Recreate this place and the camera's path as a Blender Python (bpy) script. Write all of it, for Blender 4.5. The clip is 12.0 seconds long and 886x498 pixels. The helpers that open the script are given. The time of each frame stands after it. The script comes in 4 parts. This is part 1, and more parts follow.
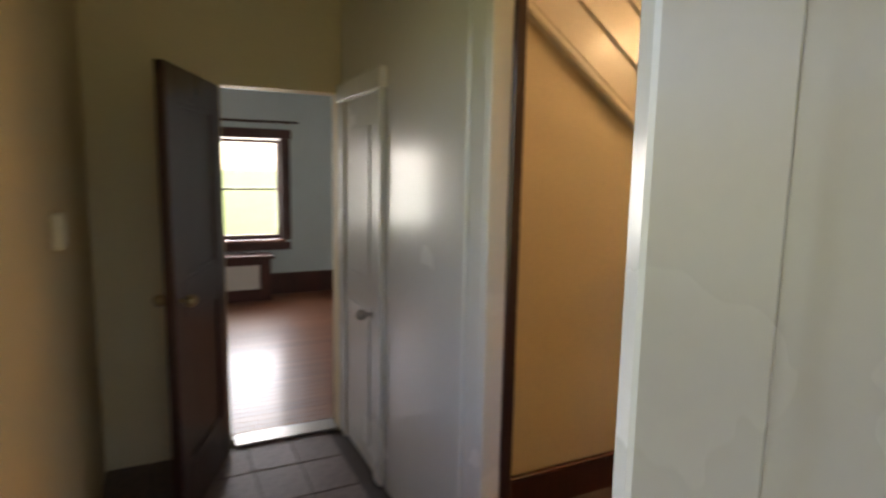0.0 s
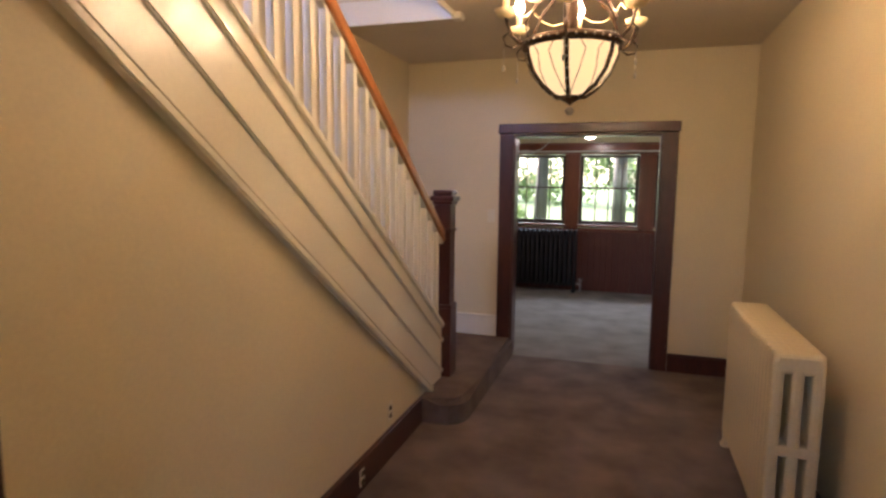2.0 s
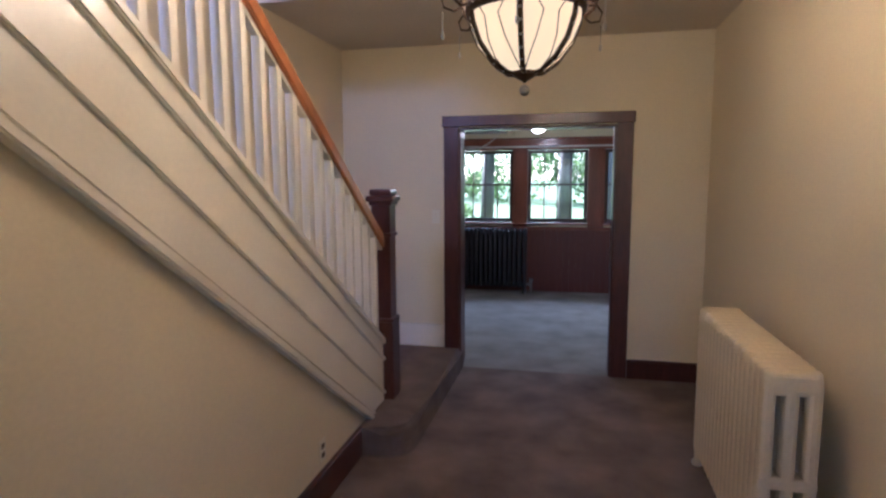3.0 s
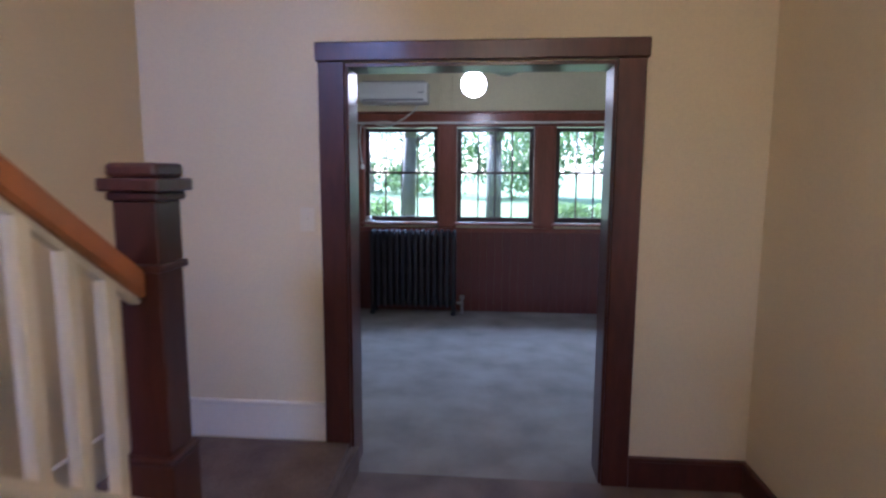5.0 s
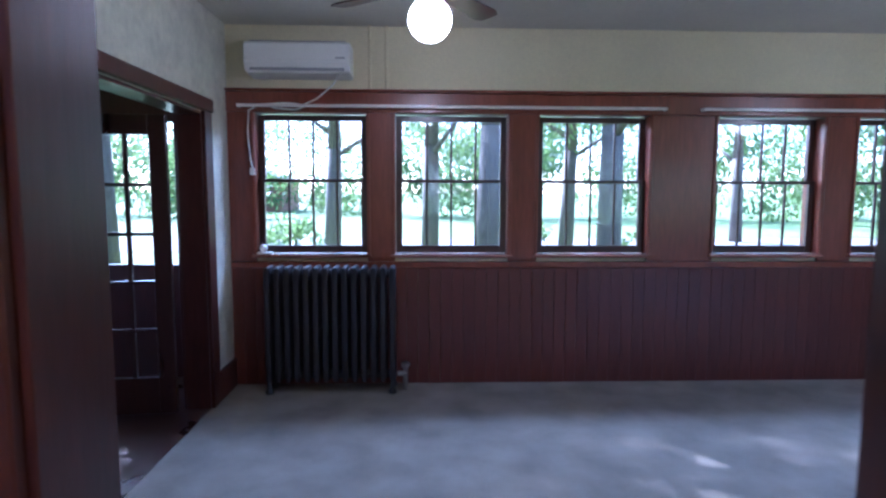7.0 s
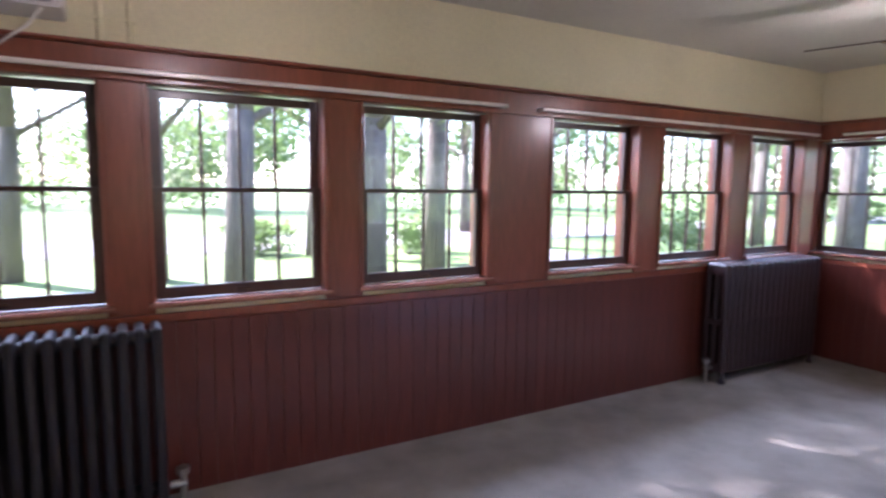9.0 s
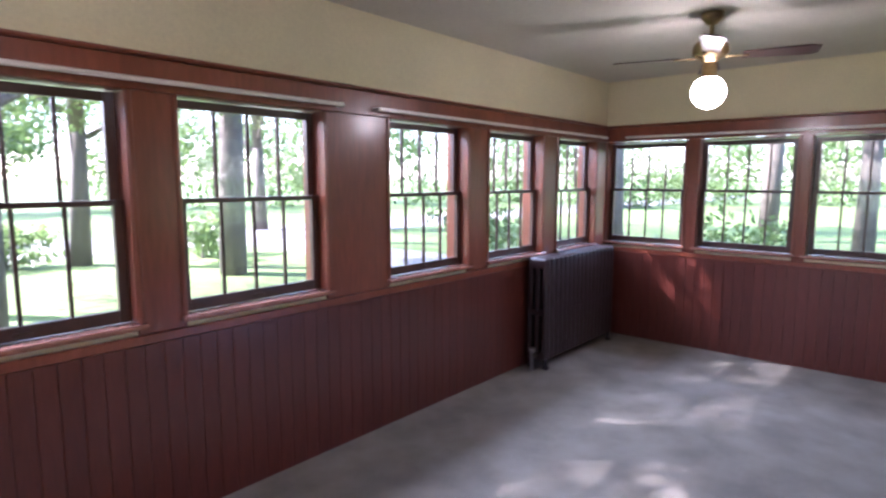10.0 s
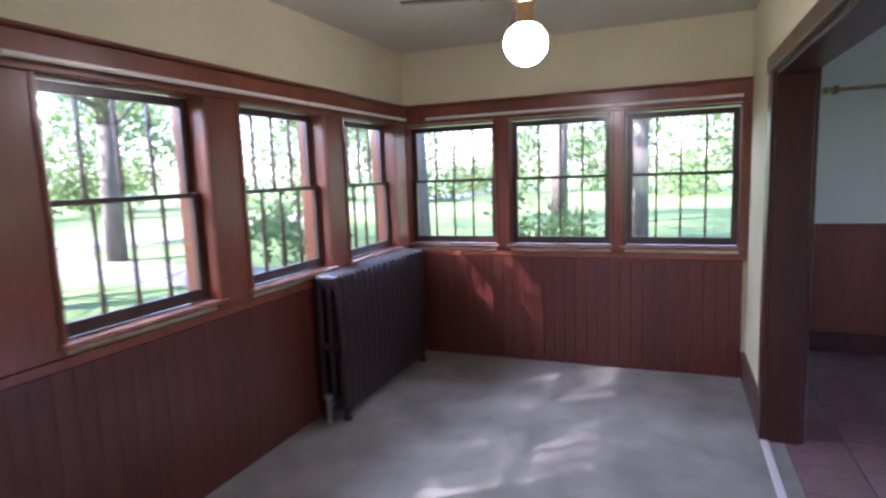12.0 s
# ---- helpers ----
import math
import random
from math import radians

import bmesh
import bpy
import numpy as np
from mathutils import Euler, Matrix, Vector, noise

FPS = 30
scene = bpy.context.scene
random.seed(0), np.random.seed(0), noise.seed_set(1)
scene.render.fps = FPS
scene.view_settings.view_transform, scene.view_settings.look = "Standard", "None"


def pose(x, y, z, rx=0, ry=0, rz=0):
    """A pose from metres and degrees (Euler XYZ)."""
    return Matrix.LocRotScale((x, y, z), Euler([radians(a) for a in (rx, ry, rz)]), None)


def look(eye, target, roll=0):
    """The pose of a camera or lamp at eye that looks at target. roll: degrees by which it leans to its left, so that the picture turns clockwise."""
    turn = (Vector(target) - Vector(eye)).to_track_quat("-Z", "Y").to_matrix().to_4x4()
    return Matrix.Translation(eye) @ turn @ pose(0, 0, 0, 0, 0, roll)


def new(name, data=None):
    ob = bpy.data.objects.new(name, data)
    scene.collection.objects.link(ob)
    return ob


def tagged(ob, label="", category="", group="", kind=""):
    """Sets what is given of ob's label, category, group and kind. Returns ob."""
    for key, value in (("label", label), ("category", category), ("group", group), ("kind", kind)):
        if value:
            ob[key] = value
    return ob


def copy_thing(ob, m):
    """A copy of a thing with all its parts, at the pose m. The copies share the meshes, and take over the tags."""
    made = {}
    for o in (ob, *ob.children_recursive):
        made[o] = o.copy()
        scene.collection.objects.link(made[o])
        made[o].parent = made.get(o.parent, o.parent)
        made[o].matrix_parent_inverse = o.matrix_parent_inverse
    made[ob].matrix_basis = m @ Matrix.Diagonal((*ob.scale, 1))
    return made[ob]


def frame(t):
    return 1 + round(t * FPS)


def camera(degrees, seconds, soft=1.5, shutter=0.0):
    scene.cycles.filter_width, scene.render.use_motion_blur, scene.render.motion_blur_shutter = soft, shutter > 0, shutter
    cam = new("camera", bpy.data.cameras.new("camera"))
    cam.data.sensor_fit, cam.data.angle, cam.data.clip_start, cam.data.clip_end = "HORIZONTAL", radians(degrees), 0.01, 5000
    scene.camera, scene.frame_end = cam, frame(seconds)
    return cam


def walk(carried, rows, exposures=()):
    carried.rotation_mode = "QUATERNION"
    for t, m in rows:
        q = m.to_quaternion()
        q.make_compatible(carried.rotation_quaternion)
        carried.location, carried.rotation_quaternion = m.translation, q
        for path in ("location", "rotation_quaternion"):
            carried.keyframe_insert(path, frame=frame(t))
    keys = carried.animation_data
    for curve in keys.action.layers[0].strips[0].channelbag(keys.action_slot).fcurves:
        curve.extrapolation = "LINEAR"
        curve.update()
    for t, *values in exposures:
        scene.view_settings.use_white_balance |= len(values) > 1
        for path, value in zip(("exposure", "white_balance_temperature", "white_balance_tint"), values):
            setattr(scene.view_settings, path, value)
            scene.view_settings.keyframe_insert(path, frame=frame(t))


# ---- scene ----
cam = camera(75.5, 12.0, soft=2.5, shutter=0.4)
METRES, EYE, TILT, LEAN, TURN = 6.6, 1.5, 0.0, 0.0, 54.0
PATH = [
    (0, (0.401, 0.336, 1.448), (-1.38, 1.206, 1.184), 1.0),
    (0.5, (0.085, 0.493, 1.478), (-1.392, 1.818, 1.228), 2.2),
    (1, (-0.14, 0.641, 1.524), (-1.306, 2.246, 1.27), 2.7),
    (1.5, (-0.245, 0.708, 1.56), (-1.101, 2.498, 1.31), 1.8),
    (2, (-0.302, 0.814, 1.552), (-0.912, 2.704, 1.316), 0.6),
    (2.5, (-0.346, 0.984, 1.554), (-0.85, 2.905, 1.318), -0.1),
    (4.5, (-0.528, 2.59, 1.475), (-0.776, 4.558, 1.223), 0.2),
    (5, (-0.593, 3.171, 1.463), (-0.766, 5.146, 1.203), 0.2),
    (5.5, (-0.625, 3.761, 1.467), (-0.687, 5.743, 1.205), 0.0),
    (6, (-0.678, 4.34, 1.471), (-0.686, 6.323, 1.216), -0.2),
    (6.5, (-0.698, 4.761, 1.381), (-0.677, 6.751, 1.181), -0.1),
    (8.5, (-1.127, 5.991, 1.474), (-0.516, 7.884, 1.257), 0.9),
    (9, (-1.084, 6.269, 1.513), (-0.123, 8.009, 1.29), 0.7),
    (9.5, (-1.105, 6.474, 1.564), (0.188, 7.981, 1.325), 0.8),
    (10, (-1.149, 6.618, 1.579), (0.354, 7.916, 1.336), 0.1),
    (10.5, (-1.105, 6.708, 1.568), (0.516, 7.855, 1.325), -1.0),
    (11, (-0.86, 6.861, 1.555), (0.835, 7.892, 1.305), -1.5),
    (11.5, (-0.515, 6.967, 1.54), (1.23, 7.911, 1.286), -2.2),
    (12, (-0.077, 7.082, 1.534), (1.76, 7.829, 1.274), -2.1),
]
EXPOSURES = [(0.0, 2.5, 7500, 25), (1.5, 2.8, 7200, 27), (2.5, 2.55, 5000, 25), (4.5, 2.8, 4600, 24), (6.0, 2.75, 4550, 28), (6.5, 2.8, 4200, 26), (8.5, 3.3, 5500, 36), (12.0, 3.2, 5400, 33)]
walk(cam, [(t, look(eye, target, roll)) for t, eye, target, roll in PATH], EXPOSURES)

# ---- world, sun, exposure ----
world = bpy.data.worlds.new("sky")
scene.world = world
world.use_nodes = True
sky = world.node_tree.nodes.new("ShaderNodeTexSky")
sky.sky_type, sky.sun_disc = "NISHITA", False
sky.sun_elevation = radians(39)
sky.sun_rotation = math.atan2(-0.59, 0.81)
bg = world.node_tree.nodes["Background"]
world.node_tree.links.new(sky.outputs[0], bg.inputs[0])
bg.inputs[1].default_value = 0.15
sun = new("sun", bpy.data.lights.new("sun", "SUN"))
sun.data.energy, sun.data.angle, sun.data.color = 5.0, radians(0.6), (1.0, 0.93, 0.82)
sun.matrix_world = look((-5.9, 8.1, 8.1), (0, 0, 0))


def window_light(name, eye, target, w, h, watts, colour):
    ob = new(name, bpy.data.lights.new(name, "AREA"))
    ob.data.shape, ob.data.size, ob.data.size_y = "RECTANGLE", w, h
    ob.data.energy, ob.data.color = watts, colour
    ob.matrix_world = look(eye, target)
    return ob


window_light("stair_window_light", (-1.9, 0.75, 3.3), (-1.85, 5.79, 1.95), 0.6, 0.5, 7, (0.58, 0.66, 1.0))
window_light("sunroom_sky_north", (1.1, 10.35, 2.45), (1.1, 7.6, 0.4), 6.4, 0.6, 44, (0.76, 0.88, 1.0))
window_light("sunroom_sky_east", (5.55, 7.9, 2.45), (2.6, 7.9, 0.4), 2.4, 0.6, 6, (0.84, 0.92, 1.0))
window_light("far_window_light", (-6.75, 1.19, 1.35), (-3.0, 1.1, 0.9), 1.0, 1.3, 10, (0.90, 0.97, 1.0))
window_light("far_side_window_light", (-6.75, -0.86, 1.35), (-3.0, 0.6, 0.9), 0.9, 1.2, 6, (0.90, 0.97, 1.0))
# unseen lamp behind the walk's start, added to light the passage
window_light("back_fill_light", (2.3, 0.45, 1.6), (0.0, 0.6, 1.3), 1.0, 1.2, 0.45, (1.0, 0.97, 0.9))
# added fill lamp, out of view, to brighten the passage's right wall
window_light("passage_fill_light", (-0.35, -0.12, 1.5), (-0.75, 1.2, 1.2), 0.4, 0.9, 0.13, (1.0, 0.96, 0.88))


# ---- materials ----
def mat(name, colour, rough=0.5, metal=0.0, vary=0.12, scale=3.0, fine=60.0, bump=0.05, stretch=(1, 1, 1),
        rand=0.0, coat=0.0, dark=None, spec=0.5):
    m = bpy.data.materials.new(name)
    m.use_nodes = True
    nt = m.node_tree
    b = nt.nodes["Principled BSDF"]
    b.inputs["Roughness"].default_value, b.inputs["Metallic"].default_value = rough, metal
    b.inputs["Coat Weight"].default_value, b.inputs["Coat Roughness"].default_value = coat, 0.15
    b.inputs["Specular IOR Level"].default_value = spec
    tc = nt.nodes.new("ShaderNodeTexCoord")
    mp = nt.nodes.new("ShaderNodeMapping")
    mp.inputs["Scale"].default_value = stretch
    nt.links.new(tc.outputs["Object"], mp.inputs[0])
    n1 = nt.nodes.new("ShaderNodeTexNoise")
    n1.inputs["Scale"].default_value, n1.inputs["Detail"].default_value = scale, 4
    n2 = nt.nodes.new("ShaderNodeTexNoise")
    n2.inputs["Scale"].default_value, n2.inputs["Detail"].default_value = fine, 3
    for n in (n1, n2):
        nt.links.new(mp.outputs[0], n.inputs["Vector"])
    ramp = nt.nodes.new("ShaderNodeValToRGB")
    c = Vector(colour)
    lo = Vector(dark) if dark else c * (1 - 2 * vary)
    hi = c * (1 + vary)
    ramp.color_ramp.elements[0].position, ramp.color_ramp.elements[1].position = 0.3, 0.7
    ramp.color_ramp.elements[0].color = (*[max(0, v) for v in lo], 1)
    ramp.color_ramp.elements[1].color = (*[min(1, v) for v in hi], 1)
    mx = nt.nodes.new("ShaderNodeMix")
    mx.inputs[0].default_value = 0.4
    nt.links.new(n1.outputs[0], mx.inputs[2])
    nt.links.new(n2.outputs[0], mx.inputs[3])
    nt.links.new(mx.outputs[0], ramp.inputs[0])
    out = ramp.outputs[0]
    if rand:
        oi = nt.nodes.new("ShaderNodeObjectInfo")
        mr = nt.nodes.new("ShaderNodeMapRange")
        mr.inputs[3].default_value, mr.inputs[4].default_value = 1 - rand, 1 + rand
        nt.links.new(oi.outputs["Random"], mr.inputs[0])
        hs = nt.nodes.new("ShaderNodeHueSaturation")
        nt.links.new(mr.outputs[0], hs.inputs["Value"])
        nt.links.new(out, hs.inputs["Color"])
        out = hs.outputs[0]
    nt.links.new(out, b.inputs["Base Color"])
    bp = nt.nodes.new("ShaderNodeBump")
    bp.inputs["Strength"].default_value, bp.inputs["Distance"].default_value = bump, 0.01
    nt.links.new(n2.outputs[0], bp.inputs["Height"])
    nt.links.new(bp.outputs[0], b.inputs["Normal"])
    rr = nt.nodes.new("ShaderNodeMapRange")
    rr.inputs[3].default_value, rr.inputs[4].default_value = max(0.02, rough - 0.1), min(1, rough + 0.1)
    nt.links.new(n1.outputs[0], rr.inputs[0])
    nt.links.new(rr.outputs[0], b.inputs["Roughness"])
    return m


def glow(name, colour, strength):
    m = bpy.data.materials.new(name)
    m.use_nodes = True
    b = m.node_tree.nodes["Principled BSDF"]
    b.inputs["Base Color"].default_value = (*colour, 1)
    b.inputs["Emission Color"].default_value = (*colour, 1)
    b.inputs["Emission Strength"].default_value = strength
    return m


def glass_mat(name, tint=(0.97, 0.985, 0.98)):
    m = bpy.data.materials.new(name)
    m.use_nodes = True
    nt = m.node_tree
    nt.nodes.remove(nt.nodes["Principled BSDF"])
    tr = nt.nodes.new("ShaderNodeBsdfTransparent")
    tr.inputs[0].default_value = (*tint, 1)
    gl = nt.nodes.new("ShaderNodeBsdfGlossy")
    gl.inputs["Roughness"].default_value = 0.02
    lw = nt.nodes.new("ShaderNodeLayerWeight")
    lw.inputs[0].default_value = 0.5
    pw = nt.nodes.new("ShaderNodeMath")
    pw.operation = "POWER"
    pw.inputs[1].default_value = 4.0
    fr = nt.nodes.new("ShaderNodeMapRange")
    fr.inputs[3].default_value, fr.inputs[4].default_value = 0.03, 0.6
    nt.links.new(lw.outputs["Facing"], pw.inputs[0])
    nt.links.new(pw.outputs[0], fr.inputs[0])
    mx = nt.nodes.new("ShaderNodeMixShader")
    nt.links.new(fr.outputs[0], mx.inputs[0])
    nt.links.new(tr.outputs[0], mx.inputs[1])
    nt.links.new(gl.outputs[0], mx.inputs[2])
    nt.links.new(mx.outputs[0], nt.nodes["Material Output"].inputs[0])
    return m


CREAM = mat("cream_wall_paint", (0.74, 0.62, 0.40), 0.55, vary=0.05, scale=1.2, fine=90, bump=0.08)
HALLCREAM = mat("hall_wall_paint", (0.70, 0.60, 0.40), 0.5, vary=0.05, scale=1.0, fine=80, bump=0.1)
SUNCREAM = mat("sunroom_wall_paint", (0.72, 0.65, 0.42), 0.6, vary=0.07, scale=1.5, fine=70, bump=0.12)
MOTTLED = mat("mottled_sunroom_plaster", (0.68, 0.66, 0.55), 0.6, vary=0.12, scale=6, fine=30, bump=0.15)
WHITE = mat("white_gloss_paint", (0.78, 0.76, 0.70), 0.25, vary=0.02, scale=2, fine=50, bump=0.02, coat=0.2)
STAIRWHITE = mat("cream_white_stair_paint", (0.78, 0.72, 0.60), 0.32, vary=0.04, scale=2, fine=60, bump=0.05, coat=0.2)
BLUEWHITE = mat("pale_blue_wall_paint", (0.62, 0.72, 0.74), 0.6, vary=0.05, scale=1.5, fine=60)
CEIL = mat("hall_ceiling_plaster", (0.66, 0.58, 0.46), 0.8, vary=0.06, scale=1, fine=40, bump=0.1)
SUNCEIL = mat("sunroom_ceiling_paint", (0.62, 0.60, 0.50), 0.8, vary=0.06, scale=1, fine=40, bump=0.1)
WOOD = mat("dark_mahogany_trim", (0.075, 0.021, 0.015), 0.36, vary=0.25, scale=5, fine=45, bump=0.06, stretch=(1, 1, 0.2), coat=0.15, rand=0.06)
REDWOOD = mat("reddish_brown_window_wood", (0.22, 0.058, 0.03), 0.32, vary=0.22, scale=4, fine=50, bump=0.06, stretch=(1, 1, 0.12), coat=0.3)
BOARD = mat("reddish_brown_beadboard", (0.125, 0.027, 0.017), 0.36, vary=0.25, scale=4, fine=60, bump=0.06, stretch=(2, 2, 0.1), rand=0.10, coat=0.25)
RAIL = mat("orange_oak_handrail", (0.36, 0.13, 0.035), 0.3, vary=0.2, scale=5, fine=60, stretch=(1, 0.2, 0.2), coat=0.4)
DOORWOOD = mat("very_dark_door_wood", (0.05, 0.018, 0.013), 0.3, vary=0.25, scale=4, fine=50, stretch=(1, 1, 0.15), coat=0.4)
CARPET = mat("grey_beige_carpet", (0.30, 0.272, 0.235), 0.95, vary=0.2, scale=3.4, fine=160, bump=0.6, spec=0.1)
HALLCARPET = mat("brown_mauve_hall_carpet", (0.23, 0.175, 0.15), 0.95, vary=0.28, scale=3.2, fine=160, bump=0.6, spec=0.1)
PLANK = mat("honey_oak_floor_plank", (0.27, 0.10, 0.045), 0.4, vary=0.2, scale=4, fine=40, stretch=(1, 0.15, 1), rand=0.14, coat=0.25, bump=0.04)
TILE = mat("brown_slate_vinyl_tile", (0.17, 0.115, 0.10), 0.5, vary=0.22, scale=4, fine=30, rand=0.12, bump=0.1)
GROUT = mat("dark_floor_joint", (0.10, 0.08, 0.07), 0.9)
PURPLETILE = mat("glossy_quarry_tile", (0.24, 0.14, 0.14), 0.18, vary=0.15, scale=4, fine=30, rand=0.12, coat=0.3)
RADBLACK = mat("black_painted_cast_iron", (0.017, 0.015, 0.019), 0.5, vary=0.2, scale=6, fine=70, bump=0.12)
RADBROWN = mat("dark_brown_painted_cast_iron", (0.03, 0.014, 0.014), 0.4, vary=0.2, scale=6, fine=70, bump=0.12)
RADCREAM = mat("cream_painted_cast_iron", (0.70, 0.58, 0.36), 0.4, vary=0.06, scale=5, fine=60, bump=0.12, coat=0.15)
BLACKVOID = mat("dark_gap", (0.012, 0.009, 0.008), 0.9)
SASH = mat("dark_sash_wood", (0.06, 0.024, 0.018), 0.35, vary=0.2, scale=5, fine=60, coat=0.2)
SILLBLUE = mat("worn_stool_wood", (0.30, 0.13, 0.09), 0.25, vary=0.2, scale=4, fine=60, coat=0.4)
PLASTIC = mat("ivory_plastic", (0.72, 0.66, 0.50), 0.4, vary=0.03)
ACWHITE = mat("white_appliance_plastic", (0.76, 0.75, 0.70), 0.35, vary=0.03)
GREYPL = mat("grey_plastic", (0.30, 0.30, 0.30), 0.4, vary=0.03)
ROD = mat("white_curtain_rod_enamel", (0.72, 0.66, 0.62), 0.3, vary=0.05, metal=0.1)
BRASS = mat("antique_brass", (0.42, 0.30, 0.15), 0.3, metal=0.9, vary=0.15, scale=12)
BRONZE = mat("dark_bronze_iron", (0.075, 0.045, 0.03), 0.4, metal=0.6, vary=0.2, scale=20)
STEEL = mat("dull_steel", (0.45, 0.43, 0.40), 0.3, metal=0.9, vary=0.1)
BLADE = mat("dark_walnut_fan_blade", (0.07, 0.035, 0.03), 0.35, vary=0.2, scale=6, fine=60, stretch=(0.2, 1, 1), coat=0.2)
GLASS = glass_mat("window_glass")
BULB = glow("candle_bulb_light", (1.0, 0.72, 0.38), 55)
GLOBE = glow("white_globe_light", (1.0, 0.90, 0.74), 6)
BOWL = glow("amber_glass_bowl", (1.0, 0.72, 0.34), 0.16)
CANDLE = mat("ivory_candle_sleeve", (0.78, 0.66, 0.42), 0.5, vary=0.03)
GRASS = mat("sunlit_lawn", (0.13, 0.20, 0.045), 0.9, vary=0.3, scale=0.6, fine=14, bump=0.3)
ASPHALT = mat("grey_driveway", (0.20, 0.19, 0.18), 0.9, vary=0.15, scale=2, fine=40)
LEAF = mat("green_leaf", (0.16, 0.24, 0.08), 0.5, vary=0.35, scale=0.5, fine=6)
LEAF2 = mat("yellow_green_leaf", (0.21, 0.26, 0.09), 0.5, vary=0.35, scale=0.5, fine=6)
BARK = mat("grey_bark", (0.15, 0.125, 0.105), 0.9, vary=0.25, scale=4, fine=20, bump=0.8, stretch=(1, 1, 0.3))
BRICK = mat("far_red_brick", (0.34, 0.17, 0.11), 0.9, vary=0.15, scale=6, fine=30)
ROOF = mat("grey_roof_shingle", (0.12, 0.115, 0.11), 0.9, vary=0.2, scale=6, fine=30)
for m_ in (LEAF, LEAF2):
    nt_ = m_.node_tree
    p_ = nt_.nodes["Principled BSDF"]
    t_ = nt_.nodes.new("ShaderNodeBsdfTranslucent")
    x_ = nt_.nodes.new("ShaderNodeMixShader")
    x_.inputs[0].default_value = 0.5
    nt_.links.new(p_.inputs["Base Color"].links[0].from_socket, t_.inputs[0])
    nt_.links.new(p_.outputs[0], x_.inputs[1])
    nt_.links.new(t_.outputs[0], x_.inputs[2])
    nt_.links.new(x_.outputs[0], nt_.nodes["Material Output"].inputs[0])


# ---- mesh helpers ----
def box(bm, x0, x1, y0, y1, z0, z1, bev=0.0, seg=1):
    vs = [bm.verts.new(p) for p in ((x0, y0, z0), (x1, y0, z0), (x1, y1, z0), (x0, y1, z0), (x0, y0, z1), (x1, y0, z1), (x1, y1, z1), (x0, y1, z1))]
    fs = [bm.faces.new([vs[i] for i in f]) for f in ((3, 2, 1, 0), (4, 5, 6, 7), (0, 1, 5, 4), (1, 2, 6, 5), (2, 3, 7, 6), (3, 0, 4, 7))]
    if bev:
        es = list({e for f in fs for e in f.edges})
        bmesh.ops.bevel(bm, geom=es, offset=bev, segments=seg, affect="EDGES", profile=0.5)
    return bm


def B(*a, **k):
    return box(bmesh.new(), *a, **k)


def cyl(bm, p, q, r0, r1=None, n=12, caps=True):
    r1 = r0 if r1 is None else r1
    p, q = Vector(p), Vector(q)
    rot = (q - p).to_track_quat("Z", "Y").to_matrix().to_4x4()
    m = Matrix.Translation((p + q) / 2) @ rot
    bmesh.ops.create_cone(bm, cap_ends=caps, segments=n, radius1=r0, radius2=max(r1, 0.0005), depth=(q - p).length, matrix=m)
    return bm


def lathe(bm, profile, n=20, at=(0, 0, 0), close=False):
    rings = []
    for r, z in profile:
        rings.append([bm.verts.new((at[0] + r * math.cos(2 * math.pi * i / n), at[1] + r * math.sin(2 * math.pi * i / n), at[2] + z)) for i in range(n)])
    for a, b in zip(rings, rings[1:]):
        for i in range(n):
            bm.faces.new((a[i], a[(i + 1) % n], b[(i + 1) % n], b[i]))
    if close:
        bm.faces.new(rings[0][::-1])
        bm.faces.new(rings[-1])
    return bm


def tube(bm, pts, r, n=6):
    pts = [Vector(p) for p in pts]
    rings = []
    for i, p in enumerate(pts):
        d = (pts[min(i + 1, len(pts) - 1)] - pts[max(i - 1, 0)]).normalized()
        q = d.to_track_quat("Z", "Y")
        rings.append([bm.verts.new(p + q @ Vector((r * math.cos(2 * math.pi * k / n), r * math.sin(2 * math.pi * k / n), 0))) for k in range(n)])
    for a, b in zip(rings, rings[1:]):
        for k in range(n):
            bm.faces.new((a[k], a[(k + 1) % n], b[(k + 1) % n], b[k]))
    bm.faces.new(rings[0][::-1])
    bm.faces.new(rings[-1])
    return bm


def mesh_of(name, bm, material, smooth=False):
    me = bpy.data.meshes.new(name)
    bmesh.ops.recalc_face_normals(bm, faces=bm.faces)
    bm.to_mesh(me)
    bm.free()
    me.materials.append(material)
    if smooth:
        for p in me.polygons:
            p.use_smooth = True
    return me


def part(name, bm, material, parent=None, label="", smooth=False):
    ob = new(name, mesh_of(name, bm, material, smooth))
    if parent is not None:
        ob.parent = parent
    return tagged(ob, label)


def thing(name, label, category, group="", kind="", at=None):
    ob = new(name)
    if at is not None:
        ob.matrix_world = at
    return tagged(ob, label, category, group, kind)


def struct(name, bm, material, label, category="wall"):
    return tagged(part(name, bm, material), label, category, "", "structure")


def shared(name, me, parent, m):
    ob = new(name, me)
    ob.parent = parent
    ob.matrix_basis = m
    return ob


def boxes(*rows):
    bm = bmesh.new()
    for r in rows:
        box(bm, *r)
    return bm


